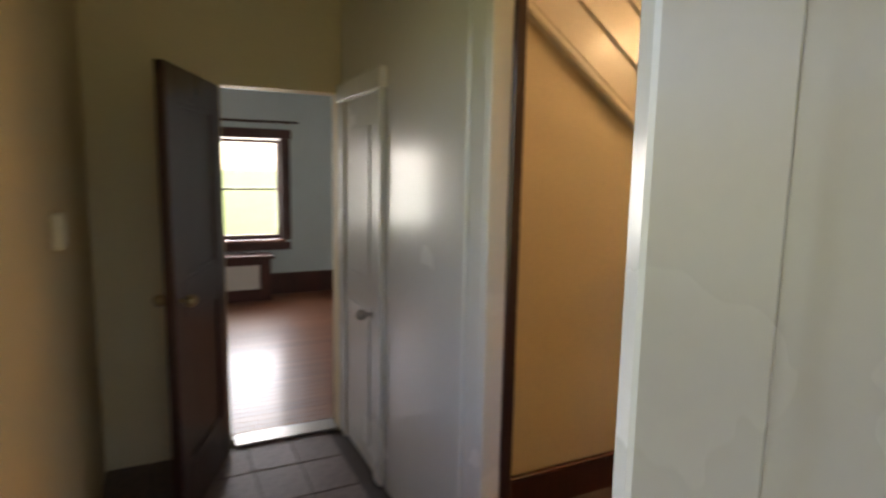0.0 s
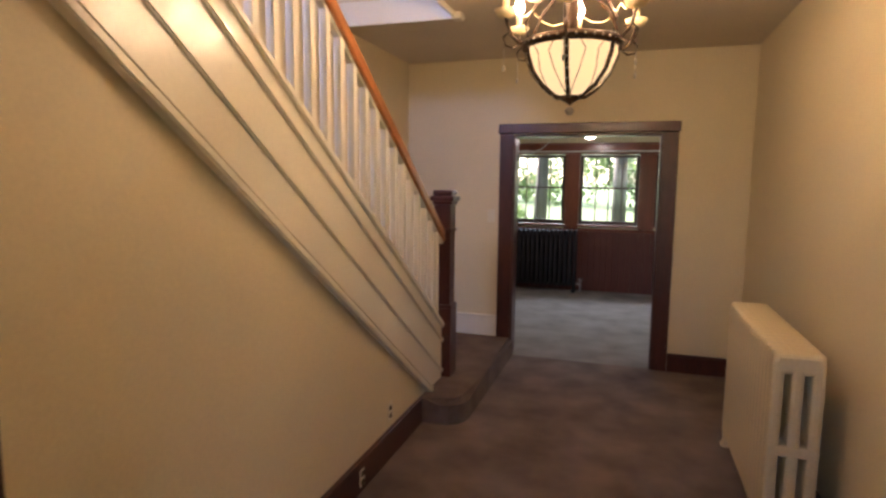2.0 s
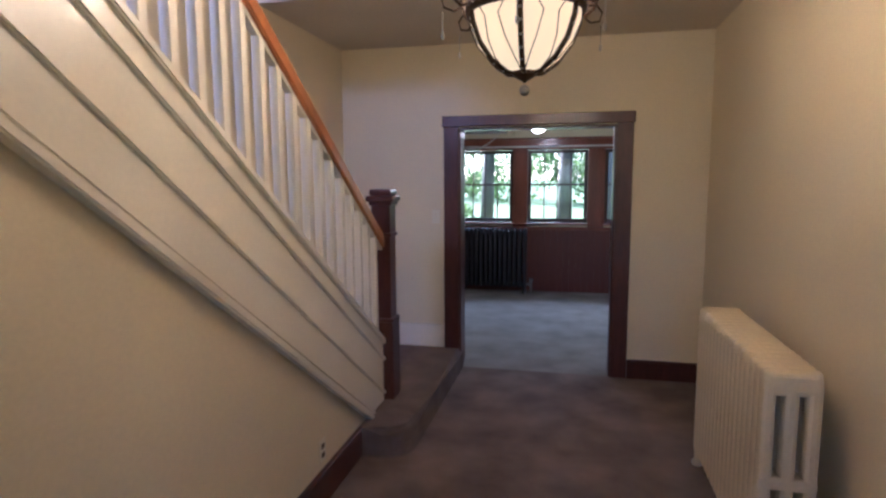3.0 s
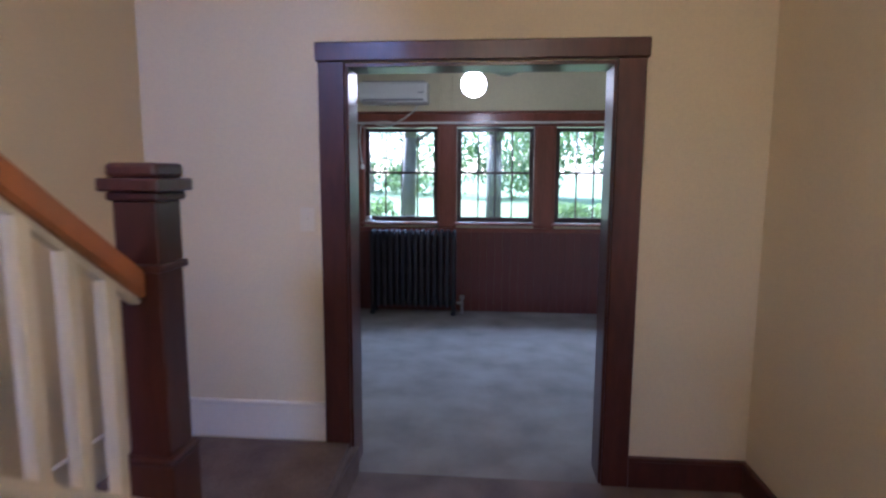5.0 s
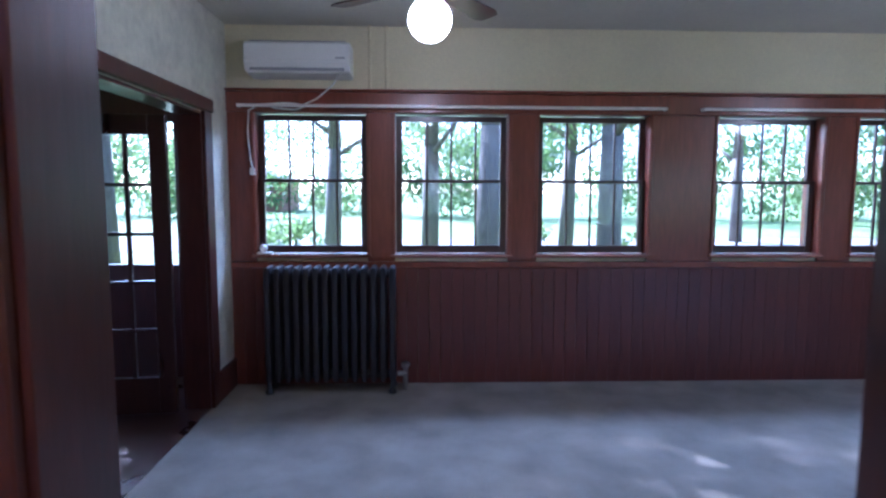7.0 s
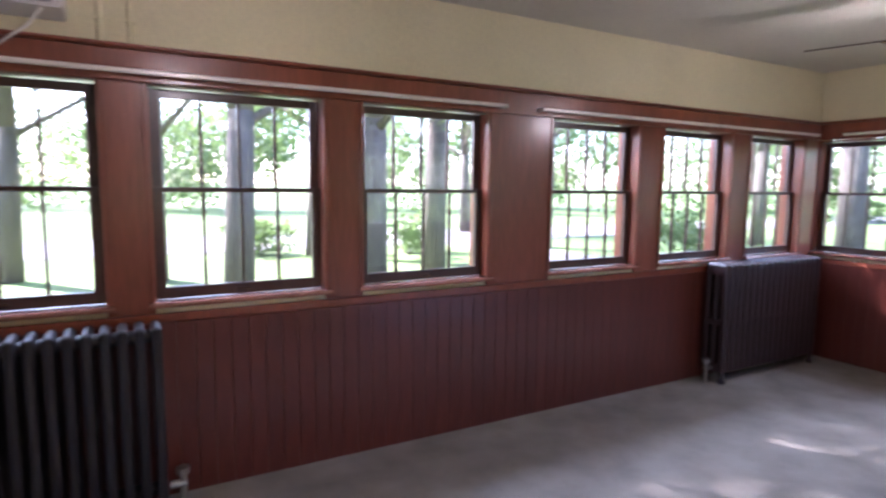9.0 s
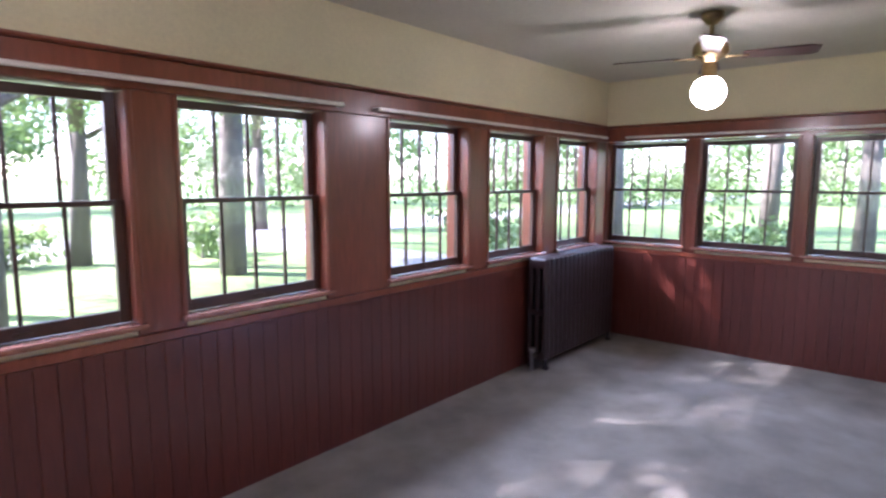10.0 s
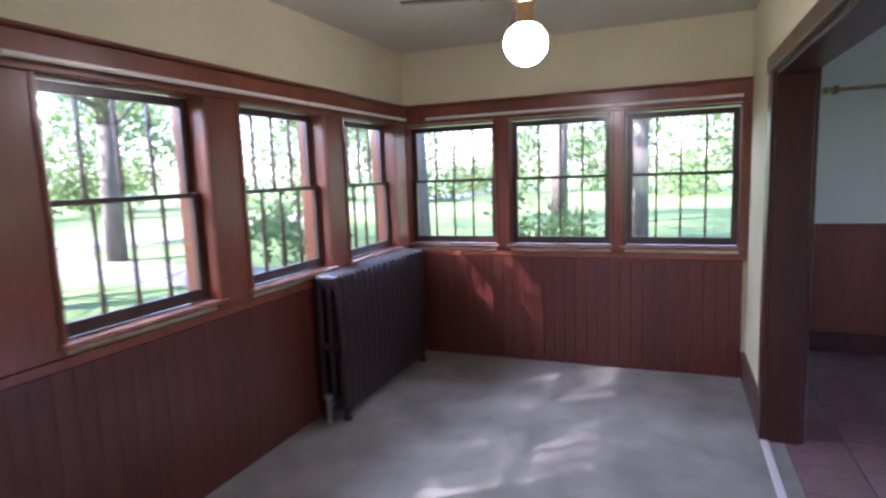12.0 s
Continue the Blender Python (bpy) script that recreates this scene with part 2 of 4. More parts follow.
# ---- large structure: sunroom ----
NW, EW, WW, SW, SE = 9.20, 4.38, -2.15, 5.97, 6.60   # wall faces of the sunroom
H2, HC = 2.54, 2.60                                  # ceilings: sunroom, hall
G0, G1, GM = 1.01, 1.90, 1.475                       # window glass: bottom, top, meeting rail
NWIN = [(-1.918, -1.231), (-0.935, -0.225), (0.088, 0.795), (1.382, 2.07), (2.42, 3.10), (3.45, 4.10)]
EWIN = [(8.472, 9.14), (7.574, 8.254), (6.705, 7.374)]
GAP = 0.062
OB, OT = G0 - 0.08, G1 + 0.06


def window_wall(name, spans, a0, a1, place, top, label):
    """A wall along a0..a1 with openings over spans; place turns (a0, a1, v0, v1, z0, z1) into a box."""
    bm = bmesh.new()
    box(bm, *place(a0, a1, 0.022, 0.20, -0.6, OB))
    box(bm, *place(a0, a1, 0.022, 0.20, OT, top))
    edges = [a0] + [e for s in sorted(spans) for e in (s[0] - GAP, s[1] + GAP)] + [a1]
    for p, q in zip(edges[::2], edges[1::2]):
        box(bm, *place(p, q, 0.022, 0.20, OB, OT))
    return struct(name, bm, SUNCREAM, label)


pn = lambda a0, a1, v0, v1, z0, z1: (a0, a1, NW + v0, NW + v1, z0, z1)
pe = lambda a0, a1, v0, v1, z0, z1: (EW + v0, EW + v1, a0, a1, z0, z1)
wall_n = window_wall("wall_north", NWIN, WW - 0.2, EW + 0.2, pn, H2 + 0.1, "cream plaster sunroom wall above dark wood wainscot")
wall_e = window_wall("wall_east", EWIN, 6.40, NW + 0.02, pe, H2 + 0.1, "cream plaster end wall above dark wood wainscot")


def facing(parent, spans, a0, a1, place, cap_to):
    """Wood facing of a window wall: posts, head band, cap, apron."""
    edges = [a0] + [e for s in sorted(spans) for e in (s[0] - GAP + 0.012, s[1] + GAP - 0.012)] + [a1]
    for p, q in zip(edges[::2], edges[1::2]):
        part("post", B(*place(p, q, 0.0, 0.022, OB - 0.03, OT - 0.012), bev=0.003), REDWOOD, parent)
        for e, s in ((p, 1), (q, -1)):
            if e not in (a0, a1):
                x0, x1 = sorted((e, e + s * 0.022))
                part("stop_bead", B(*place(x0, x1, -0.012, 0.0, OB, OT - 0.012), bev=0.004), REDWOOD, parent)
    part("head_band", B(*place(a0, a1, -0.012, 0.022, OT - 0.012, 2.085), bev=0.004), REDWOOD, parent)
    part("cap_moulding", B(*place(a0, a1, -0.035, 0.022, 2.087, 2.105), bev=0.006), REDWOOD, parent)
    part("apron", B(*place(a0, a1, -0.006, 0.022, 0.855, OB - 0.032), bev=0.004), REDWOOD, parent)


facing(wall_n, NWIN, WW, EW, pn, EW)
facing(wall_e, EWIN, SE, NW - 0.014, pe, NW)
struct("wall_west", boxes((WW - 0.15, WW, 8.74, NW + 0.02, -0.6, H2), (WW - 0.15, WW, SW, 8.74, 1.885, H2), (WW - 0.15, WW, SW, 7.1, -0.6, 1.885)), MOTTLED, "mottled pale plaster wall with a wide cased opening")
struct("wall_south", boxes((0.75, 1.05, 6.43, SE, -0.1, H2), (3.38, EW, 6.43, SE, -0.1, H2), (1.05, 3.38, 6.43, SE, 2.0, H2), (0.65, 0.75, SW, SE, -0.1, H2)), SUNCREAM, "cream plaster wall with a cased opening to a tiled room")
struct("floor_sunroom", boxes((WW, EW, SE - 0.1, NW + 0.02, -0.1, 0), (WW, 0.65, SW - 0.18, SE - 0.1, -0.1, 0)), CARPET, "worn grey beige wall-to-wall carpet", "floor")
struct("ceiling_sunroom", boxes((WW - 0.2, EW + 0.2, SW, NW + 0.2, H2, H2 + 0.1)), SUNCEIL, "dull cream painted plaster ceiling", "ceiling")
# roof edge over the sunroom
struct("roof_eave", boxes((WW - 0.6, EW + 0.7, 6.0, NW + 0.75, H2 + 0.12, H2 + 0.2)), WOOD, "dark wooden roof eave", "roof")

# ---- hall ----
CYH = 1.251   # hall side of the passage wall
HX, SX, LX, DY = 0.59, -1.53, -2.25, 5.79   # right wall, stair wall, stairwell wall, doorway wall
DL, DR, DH = -1.275, -0.06, 1.957            # doorway
wall_d = struct("wall_doorway", boxes((LX - 0.1, DL, DY, SW, -0.1, 5.0), (DR, 0.75, DY, SW, -0.1, HC), (DL, DR, DY, SW, DH, HC), (DL, 0.75, DY, SW, HC, 5.0)), HALLCREAM, "warm cream plaster wall round a wide doorway")
struct("wall_hall_right", boxes((HX, HX + 0.12, CYH, DY, -0.1, HC)), HALLCREAM, "warm cream plaster hall wall")
struct("wall_stairwell", boxes((LX - 0.12, LX, 1.31, DY, -0.1, 5.0), (LX - 0.12, LX, 0.55, 1.31, HC, 5.0)), HALLCREAM, "cream plaster stairwell wall")
struct("wall_upstairs", boxes((-1.40, -1.30, 0.55, 4.40, HC + 0.02, 5.0), (LX, -1.30, 4.40, 4.50, HC + 0.12, 3.3), (LX, -1.40, 0.45, 0.55, HC, 3.9), (LX, -1.30, 0.55, 1.15, HC - 0.01, HC + 0.08)), HALLCREAM, "pale plaster walls of the upper stairwell")
struct("ceiling_upstairs", boxes((LX - 0.12, 0.65, 0.4, SW, 5.0, 5.1)), CEIL, "pale upstairs ceiling", "ceiling")
struct("ceiling_hall", boxes((-1.40, HX + 0.12, 1.2, DY, HC, HC + 0.1), (LX, -1.40, 4.40, DY, HC, HC + 0.1)), CEIL, "tan plaster hall ceiling with a stairwell opening", "ceiling")
trim_h = thing("trim_stairwell", "white moulding round the stairwell opening", "trim", "", "structure")
part("edge_board", B(LX, -1.385, 4.385, 4.40, HC - 0.035, HC + 0.12, bev=0.004), STAIRWHITE, trim_h)
part("edge_board", B(-1.40, -1.385, 2.6, 4.385, HC - 0.035, HC + 0.12, bev=0.004), STAIRWHITE, trim_h)
part("corner_block", B(-1.41, -1.34, 4.35, 4.43, HC - 0.045, HC - 0.002, bev=0.006), STAIRWHITE, trim_h)
struct("floor_hall", boxes((SX - 0.1, HX + 0.12, 1.24, DY, -0.1, 0)), HALLCARPET, "worn brown mauve hall carpet", "floor")
bm = bmesh.new()
prof = [(1.26, -0.1), (4.55, -0.1), (4.55, 0.02), (1.26, 2.35)]
va = [bm.verts.new((SX - 0.1, y, z)) for y, z in prof]
vb = [bm.verts.new((SX, y, z)) for y, z in prof]
bm.faces.new(va), bm.faces.new(vb[::-1])
for i in range(4):
    bm.faces.new((va[i], va[(i + 1) % 4], vb[(i + 1) % 4], vb[i]))
struct("wall_under_stair", bm, HALLCREAM, "mustard cream plaster wall under the stair")

# ---- back passage and far room ----
CY, CX = 1.20, -2.62
struct("wall_passage_right", boxes((CX, -1.05, CY, CY + 0.05, -0.1, 2.6), (-1.05, 0.32, CY, CY + 0.05, 2.08, 2.72), (0.32, 2.5, CY, CY + 0.05, -0.1, 2.6)), WHITE, "glossy white painted passage wall")
# the unseen gap from x -0.8 to 0.1 is cut for the added lamp
struct("wall_passage_left", boxes((CX, -0.8, -0.05, 0.03, -0.1, 2.6), (0.1, 2.5, -0.05, 0.03, -0.1, 2.6), (-0.8, 0.1, -0.05, 0.03, -0.1, 0.9), (-0.8, 0.1, -0.05, 0.03, 2.1, 2.6)), CREAM, "dull cream passage wall")
struct("wall_passage_end", boxes((CX - 0.12, CX, -0.05, 0.60, -0.1, 2.6), (CX - 0.12, CX, 1.18, 1.3, -0.1, 2.6), (CX - 0.12, CX, 0.60, 1.18, 1.85, 2.6)), CREAM, "dull cream wall over an open doorway")
# left open between 0.9 and 2.3: an unseen gap added to let light in
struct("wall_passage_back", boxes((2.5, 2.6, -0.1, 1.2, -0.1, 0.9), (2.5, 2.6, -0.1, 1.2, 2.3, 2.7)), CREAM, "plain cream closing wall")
struct("ceiling_passage", boxes((CX - 0.12, 2.6, -0.1, CY + 0.05, 2.6, 2.7)), CREAM, "dull cream passage ceiling", "ceiling")
RX = -6.40
WY0, WY1, WZ0, WZ1 = 0.857, 1.522, 0.70, 1.75
struct("wall_far_room", boxes((RX - 0.15, RX, -1.6, -1.24, -0.1, 2.5), (RX - 0.15, RX, -0.475, WY0 - 0.05, -0.1, 2.5), (RX - 0.15, RX, -1.24, -0.475, -0.1, WZ0 - 0.08), (RX - 0.15, RX, -1.24, -0.475, WZ1 + 0.05, 2.5), (RX - 0.15, RX, WY1 + 0.05, 3.3, -0.1, 2.5), (RX - 0.15, RX, WY0 - 0.05, WY1 + 0.05, -0.1, WZ0 - 0.08), (RX - 0.15, RX, WY0 - 0.05, WY1 + 0.05, WZ1 + 0.05, 2.5)), BLUEWHITE, "pale blue painted wall with two windows")
struct("wall_far_room_sides", boxes((RX, CX - 0.12, -1.7, -1.6, -0.1, 2.5), (RX, CX - 0.12, 3.2, 3.3, -0.1, 2.5), (CX - 0.14, CX - 0.12, -1.6, -0.05, -0.1, 2.5), (CX - 0.14, CX - 0.12, 1.3, 3.2, -0.1, 2.5)), BLUEWHITE, "pale blue painted side walls")
struct("ceiling_far_room", boxes((RX, CX - 0.12, -1.6, 3.2, 2.44, 2.5)), ACWHITE, "white painted ceiling of the far room", "ceiling")

# ---- side room past the sunroom and tiled room ----
# the trim's dark colour on these walls stands in for the room's shade
struct("wall_side_room", boxes((-5.2, -5.1, 5.98, 7.2, -0.1, 2.5), (-5.2, -5.1, 7.2, 9.6, -0.1, 0.9), (-5.2, -5.1, 7.2, 9.6, 2.0, 2.5), (-5.2, -4.2, 9.4, 9.5, -0.1, 2.5), (-2.6, WW - 0.15, 9.4, 9.5, -0.1, 2.5), (-4.2, -2.6, 9.4, 9.5, -0.1, 0.85), (-4.2, -2.6, 9.4, 9.5, 1.9, 2.5), (-5.2, WW - 0.15, 5.98, 6.08, -0.1, 2.5)), WOOD, "side room walls, coloured dark for the room's shade")
struct("ceiling_side_room", boxes((-5.2, WW - 0.15, 5.98, 9.5, 2.5, 2.6)), CEIL, "shaded ceiling of a side room", "ceiling")
struct("floor_side_room", boxes((-5.2, WW, 5.98, 9.4, -0.1, -0.004)), DOORWOOD, "dark stained wood floor of a side room", "floor")
TX = 5.25
wall_t = struct("wall_tiled_room", boxes((TX, TX + 0.1, 2.5, 6.43, -0.1, 2.6), (1.0, TX, 2.4, 2.5, -0.1, 0.8), (1.0, TX, 2.4, 2.5, 2.0, 2.6), (0.9, 1.0, 2.5, 6.43, -0.1, 2.6), (EW, TX, 6.43, 6.5, -0.1, 2.6)), ACWHITE, "white plaster upper wall of a tiled room")
struct("ceiling_tiled_room", boxes((1.0, TX, 2.5, 6.43, 2.5, 2.6)), ACWHITE, "white ceiling of the tiled room", "ceiling")
part("wainscot_panel", B(TX - 0.02, TX, 2.5, 6.43, 0.16, 1.0, bev=0.003), REDWOOD, wall_t, "reddish wood wainscot panel")
part("chair_rail", B(TX - 0.045, TX, 2.5, 6.43, 1.0, 1.035, bev=0.005), REDWOOD, wall_t)
part("baseboard", B(TX - 0.04, TX, 2.5, 6.43, 0.0, 0.158, bev=0.005), WOOD, wall_t)


# ---- windows ----
def dh_window(name, at, w, label, z0=G0, z1=G1, zm=GM, lites=4, depth=0.2, wood=REDWOOD, sash=SASH):
    """A double-hung window; local x along the wall, y outwards from the wall face."""
    win = thing(name, label, "window", "", "structure", at)
    hw = w / 2
    o = hw + GAP
    for s in (-1, 1):
        x0, x1 = sorted((s * (o - 0.002), s * (o - 0.016)))
        part("jamb", B(x0, x1, 0.0, depth, z0 - 0.055, z1 + 0.046), wood, win)
    part("head_jamb", B(-o + 0.002, o - 0.002, 0.0, depth, z1 + 0.046, z1 + 0.058), wood, win)
    part("stool", B(-o - 0.02, o + 0.02, -0.035, 0.062, z0 - 0.082, z0 - 0.058, bev=0.006), SILLBLUE, win, "worn wooden window stool")
    part("outer_sill", B(-o + 0.002, o - 0.002, 0.0625, depth + 0.05, z0 - 0.079, z0 - 0.06), wood, win)
    for nm, v, a, b, lo, hi in (("lower_sash", 0.062, z0, zm - 0.012, 0.055, 0.024), ("upper_sash", 0.097, zm + 0.012, z1, 0.024, 0.04)):
        bm = bmesh.new()
        sw = GAP - 0.018
        box(bm, -hw - sw, -hw, v, v + 0.033, a - lo, b + hi, bev=0.003)
        box(bm, hw, hw + sw, v, v + 0.033, a - lo, b + hi, bev=0.003)
        box(bm, -hw, hw, v + 0.001, v + 0.032, a - lo, a, bev=0.003)
        box(bm, -hw, hw, v + 0.001, v + 0.032, b, b + hi, bev=0.003)
        s_ob = part(nm, bm, sash, win)
        pw = w / lites
        if lites > 1:
            mm = mesh_of("muntin", B(-0.008, 0.008, v + 0.006, v + 0.027, a, b, bev=0.003), sash)
            for i in range(1, lites):
                shared("muntin", mm, s_ob, pose(-hw + i * pw, 0, 0))
        pm = mesh_of("pane", B(-pw / 2 + 0.008, pw / 2 - 0.008, v + 0.014, v + 0.018, a, b), GLASS)
        for i in range(lites):
            g = shared("pane", pm, s_ob, pose(-hw + (i + 0.5) * pw, 0, 0))
            g.visible_shadow = False
        if nm == "lower_sash":
            part("sash_lift", B(-0.035, 0.035, v - 0.016, v, a - 0.035, a - 0.022, bev=0.005), BRONZE, s_ob, "small bronze sash lift")
    return win


for i, (a, b) in enumerate(NWIN):
    dh_window("window_%d" % (i + 1), pose((a + b) / 2, NW, 0), b - a, "reddish wood double-hung window with four-over-four panes")
for i, (a, b) in enumerate(EWIN):
    dh_window("window_%d" % (i + 7), pose(EW, (a + b) / 2, 0, 0, 0, -90), b - a, "reddish wood double-hung window in the end wall", z0=G0, z1=1.885)
for num, yc in ((10, (WY0 + WY1) / 2), (11, -0.8575)):
    far_win = dh_window("window_%d" % num, pose(RX, yc, 0, 0, 0, 90), WY1 - WY0, "brown wood double-hung window in a pale blue wall", WZ0, WZ1, 1.225, 1, 0.15, WOOD, WOOD)
    for s in (-1, 1):
        x0, x1 = sorted((s * 0.37, s * 0.475))
        part("casing", B(x0, x1, -0.022, 0.0, WZ0 - 0.06, WZ1 + 0.05, bev=0.004), WOOD, far_win)
    part("head_casing", B(-0.49, 0.49, -0.03, 0.0, WZ1 + 0.051, WZ1 + 0.155, bev=0.004), WOOD, far_win)
    part("apron", B(-0.47, 0.47, -0.022, 0.0, WZ0 - 0.175, WZ0 - 0.084, bev=0.004), WOOD, far_win)


# ---- doorway casings ----
def casing(name, label, place, a0, a1, top, depth, width=0.115, wood=WOOD, head=0.088, faces=(1, 1), lap=0.012):
    """Jambs through the wall and casings on its faces; a along the wall, v through it."""
    d = thing(name, label, "door frame", "", "structure")
    for s, e in ((-1, a0), (1, a1)):
        p, q = sorted((e, e - s * 0.018))
        part("jamb", B(*place(p, q, -0.001, depth + 0.001, 0, top - 0.018), bev=0.002), wood, d)
        p, q = sorted((e - s * 0.006, e + s * width))
        for f, (v0, v1) in zip(faces, ((-0.024, 0.0), (depth, depth + 0.024))):
            if f:
                part("side_casing", B(*place(p, q, v0, v1, 0, top + 0.004), bev=0.004), wood, d)
    part("head_jamb", B(*place(a0, a1, -0.001, depth + 0.001, top - 0.018, top), bev=0.002), wood, d)
    for f, (v0, v1) in zip(faces, ((-0.032, 0.0), (depth, depth + 0.032))):
        if f:
            part("head_casing", B(*place(a0 - width - lap, a1 + width + lap, v0, v1, top + 0.005, top + head), bev=0.005), wood, d)
    return d


casing("door_1", "dark mahogany casing round the open sunroom doorway", lambda a0, a1, v0, v1, z0, z1: (a0, a1, DY + v0, DY + v1, z0, z1), DL, DR, DH, SW - DY)
casing("door_2", "dark mahogany casing round the side room opening", lambda a0, a1, v0, v1, z0, z1: (WW - v1, WW - v0, a0, a1, z0, z1), 7.1, 8.74, 1.885, 0.15)
casing("door_3", "dark wood casing round the tiled room opening", lambda a0, a1, v0, v1, z0, z1: (a0, a1, SE - v1, SE - v0, z0, z1), 1.05, 3.38, 1.995, 0.17, faces=(1, 1))
d4 = thing("door_4", "white casing with a dark edge at the hall opening", "door frame", "", "structure")
part("side_casing", B(-1.50, -1.057, CY - 0.02, CY, 0, 2.1, bev=0.005), WHITE, d4)
part("casing_bead", B(-1.175, -1.15, CY - 0.032, CY - 0.02, 0, 2.1, bev=0.006), WHITE, d4)
part("jamb", B(-1.055, -1.032, CY - 0.022, CY + 0.049, 0, 2.06, bev=0.004), WHITE, d4)
part("dark_casing", B(-1.14, -1.026, CY + 0.051, CY + 0.09, 0, 2.12, bev=0.004), DOORWOOD, d4, "dark wood hall-side casing")
part("head_casing", B(-1.14, 0.4, CY + 0.051, CY + 0.075, 2.125, 2.23, bev=0.004), DOORWOOD, d4)
part("head_jamb", B(-1.032, 0.32, CY - 0.02, CY + 0.05, 2.06, 2.08), WHITE, d4)

# closet door in the passage
d5 = thing("door_5", "closed white panelled closet door", "door", "", "structure")
part("door_leaf", B(-2.50, -2.04, CY - 0.012, CY, 0.01, 1.79, bev=0.004), WHITE, d5)
for z0, z1 in ((0.12, 0.8), (0.95, 1.66)):
    part("door_panel", B(-2.43, -2.11, CY - 0.02, CY - 0.012, z0, z1, bev=0.006), WHITE, d5)
for p, q in ((-2.60, -2.505), (-2.035, -1.945)):
    part("side_casing", B(p, q, CY - 0.026, CY, 0, 1.798, bev=0.005), WHITE, d5)
part("head_casing", B(-2.615, -1.93, CY - 0.034, CY, 1.80, 1.89, bev=0.005), WHITE, d5)
bm = bmesh.new()
cyl(bm, (0, 0, 0), (0, -0.04, 0), 0.009)
bmesh.ops.create_uvsphere(bm, u_segments=14, v_segments=8, radius=0.026, matrix=Matrix.Translation((0, -0.055, 0)))
cyl(bm, (0, 0.004, 0), (0, -0.006, 0), 0.028, n=16)
knob = part("door_knob", bm, STEEL, d5, "dull steel round door knob", True)
knob.matrix_basis = pose(-2.085, CY - 0.012, 0.79)


def panel_door(name, label, at, width, height, material):
    """A loose door leaf with stiles, rails and recessed panels; local x along its width."""
    d = thing(name, label, "door", "", "structure", at)
    t = 0.02
    bm = bmesh.new()
    for r in ((0, 0.11), (width - 0.11, width)):
        box(bm, *r, -t, t, 0.01, height, bev=0.004)
    for z0, z1 in ((0.01, 0.22), (0.85, 1.0), (height - 0.13, height)):
        box(bm, 0.11, width - 0.11, -t, t, z0, z1, bev=0.004)
    part("frame", bm, material, d)
    for z0, z1 in ((0.22, 0.85), (1.0, height - 0.13)):
        part("door_panel", B(0.11, width - 0.11, -t + 0.012, t - 0.012, z0, z1), material, d)
        part("panel_moulding", boxes((0.11, 0.13, -t + 0.003, t - 0.003, z0, z1), (width - 0.13, width - 0.11, -t + 0.003, t - 0.003, z0, z1), (0.13, width - 0.13, -t + 0.003, t - 0.003, z0, z0 + 0.02), (0.13, width - 0.13, -t + 0.003, t - 0.003, z1 - 0.02, z1)), material, d)
    bm = bmesh.new()
    for s in (-1, 1):
        cyl(bm, (width - 0.06, 0, 0.93), (width - 0.06, s * 0.05, 0.93), 0.008)
        bmesh.ops.create_uvsphere(bm, u_segments=12, v_segments=8, radius=0.026, matrix=Matrix.Translation((width - 0.06, s * 0.06, 0.93)))
    part("door_knob", bm, BRASS, d, "brass door knob", True)
    return d


panel_door("door_6", "open dark-stained panelled door at the far room", pose(-2.60, 0.575, 0, 0, 0, -21), 0.66, 1.84, DOORWOOD)
panel_door("door_7", "open white panelled door beside the hall opening", pose(0.32, 1.19, 0, 0, 0, 243.4), 0.58, 2.04, WHITE)


# french door in the side room opening
fd = thing("door_8", "open dark french door with glass panes", "door", "", "structure", pose(-2.33, 8.66, 0, 0, 0, 186))
bm = bmesh.new()
for r in ((0, 0.10), (0.66, 0.76)):
    box(bm, *r, -0.02, 0.02, 0.01, 1.85, bev=0.003)
for z0, z1 in ((0.01, 0.24), (1.73, 1.85)):
    box(bm, 0.10, 0.66, -0.02, 0.02, z0, z1, bev=0.003)
part("frame", bm, DOORWOOD, fd)
for i in range(1, 4):
    part("muntin", B(0.10 + i * 0.14 - 0.011, 0.10 + i * 0.14 + 0.011, -0.014, 0.014, 0.24, 1.73), DOORWOOD, fd)
for k in range(1, 5):
    part("muntin", B(0.10, 0.66, -0.013, 0.013, 0.24 + k * 0.298 - 0.011, 0.24 + k * 0.298 + 0.011), DOORWOOD, fd)
fp = mesh_of("pane", B(0.011, 0.129, -0.002, 0.002, 0.011, 0.287), GLASS)
for i in range(4):
    for k in range(5):
        g = shared("pane", fp, fd, pose(0.10 + i * 0.14, 0, 0.24 + k * 0.298))
        g.visible_shadow = False


# ---- baseboards ----
def skirting(name, rows, material, label, cap=True):
    d = thing(name, label, "baseboard", "", "structure")
    for x0, x1, y0, y1, z0, z1, nx, ny in rows:
        part("board", B(x0, x1, y0, y1, z0, z1 - 0.02), material, d)
        part("cap_moulding", B(x0 - (0.008 if nx < 0 else 0), x1 + (0.008 if nx > 0 else 0), y0 - (0.008 if ny < 0 else 0), y1 + (0.008 if ny > 0 else 0), z1 - 0.02, z1, bev=0.005), material, d)
    return d


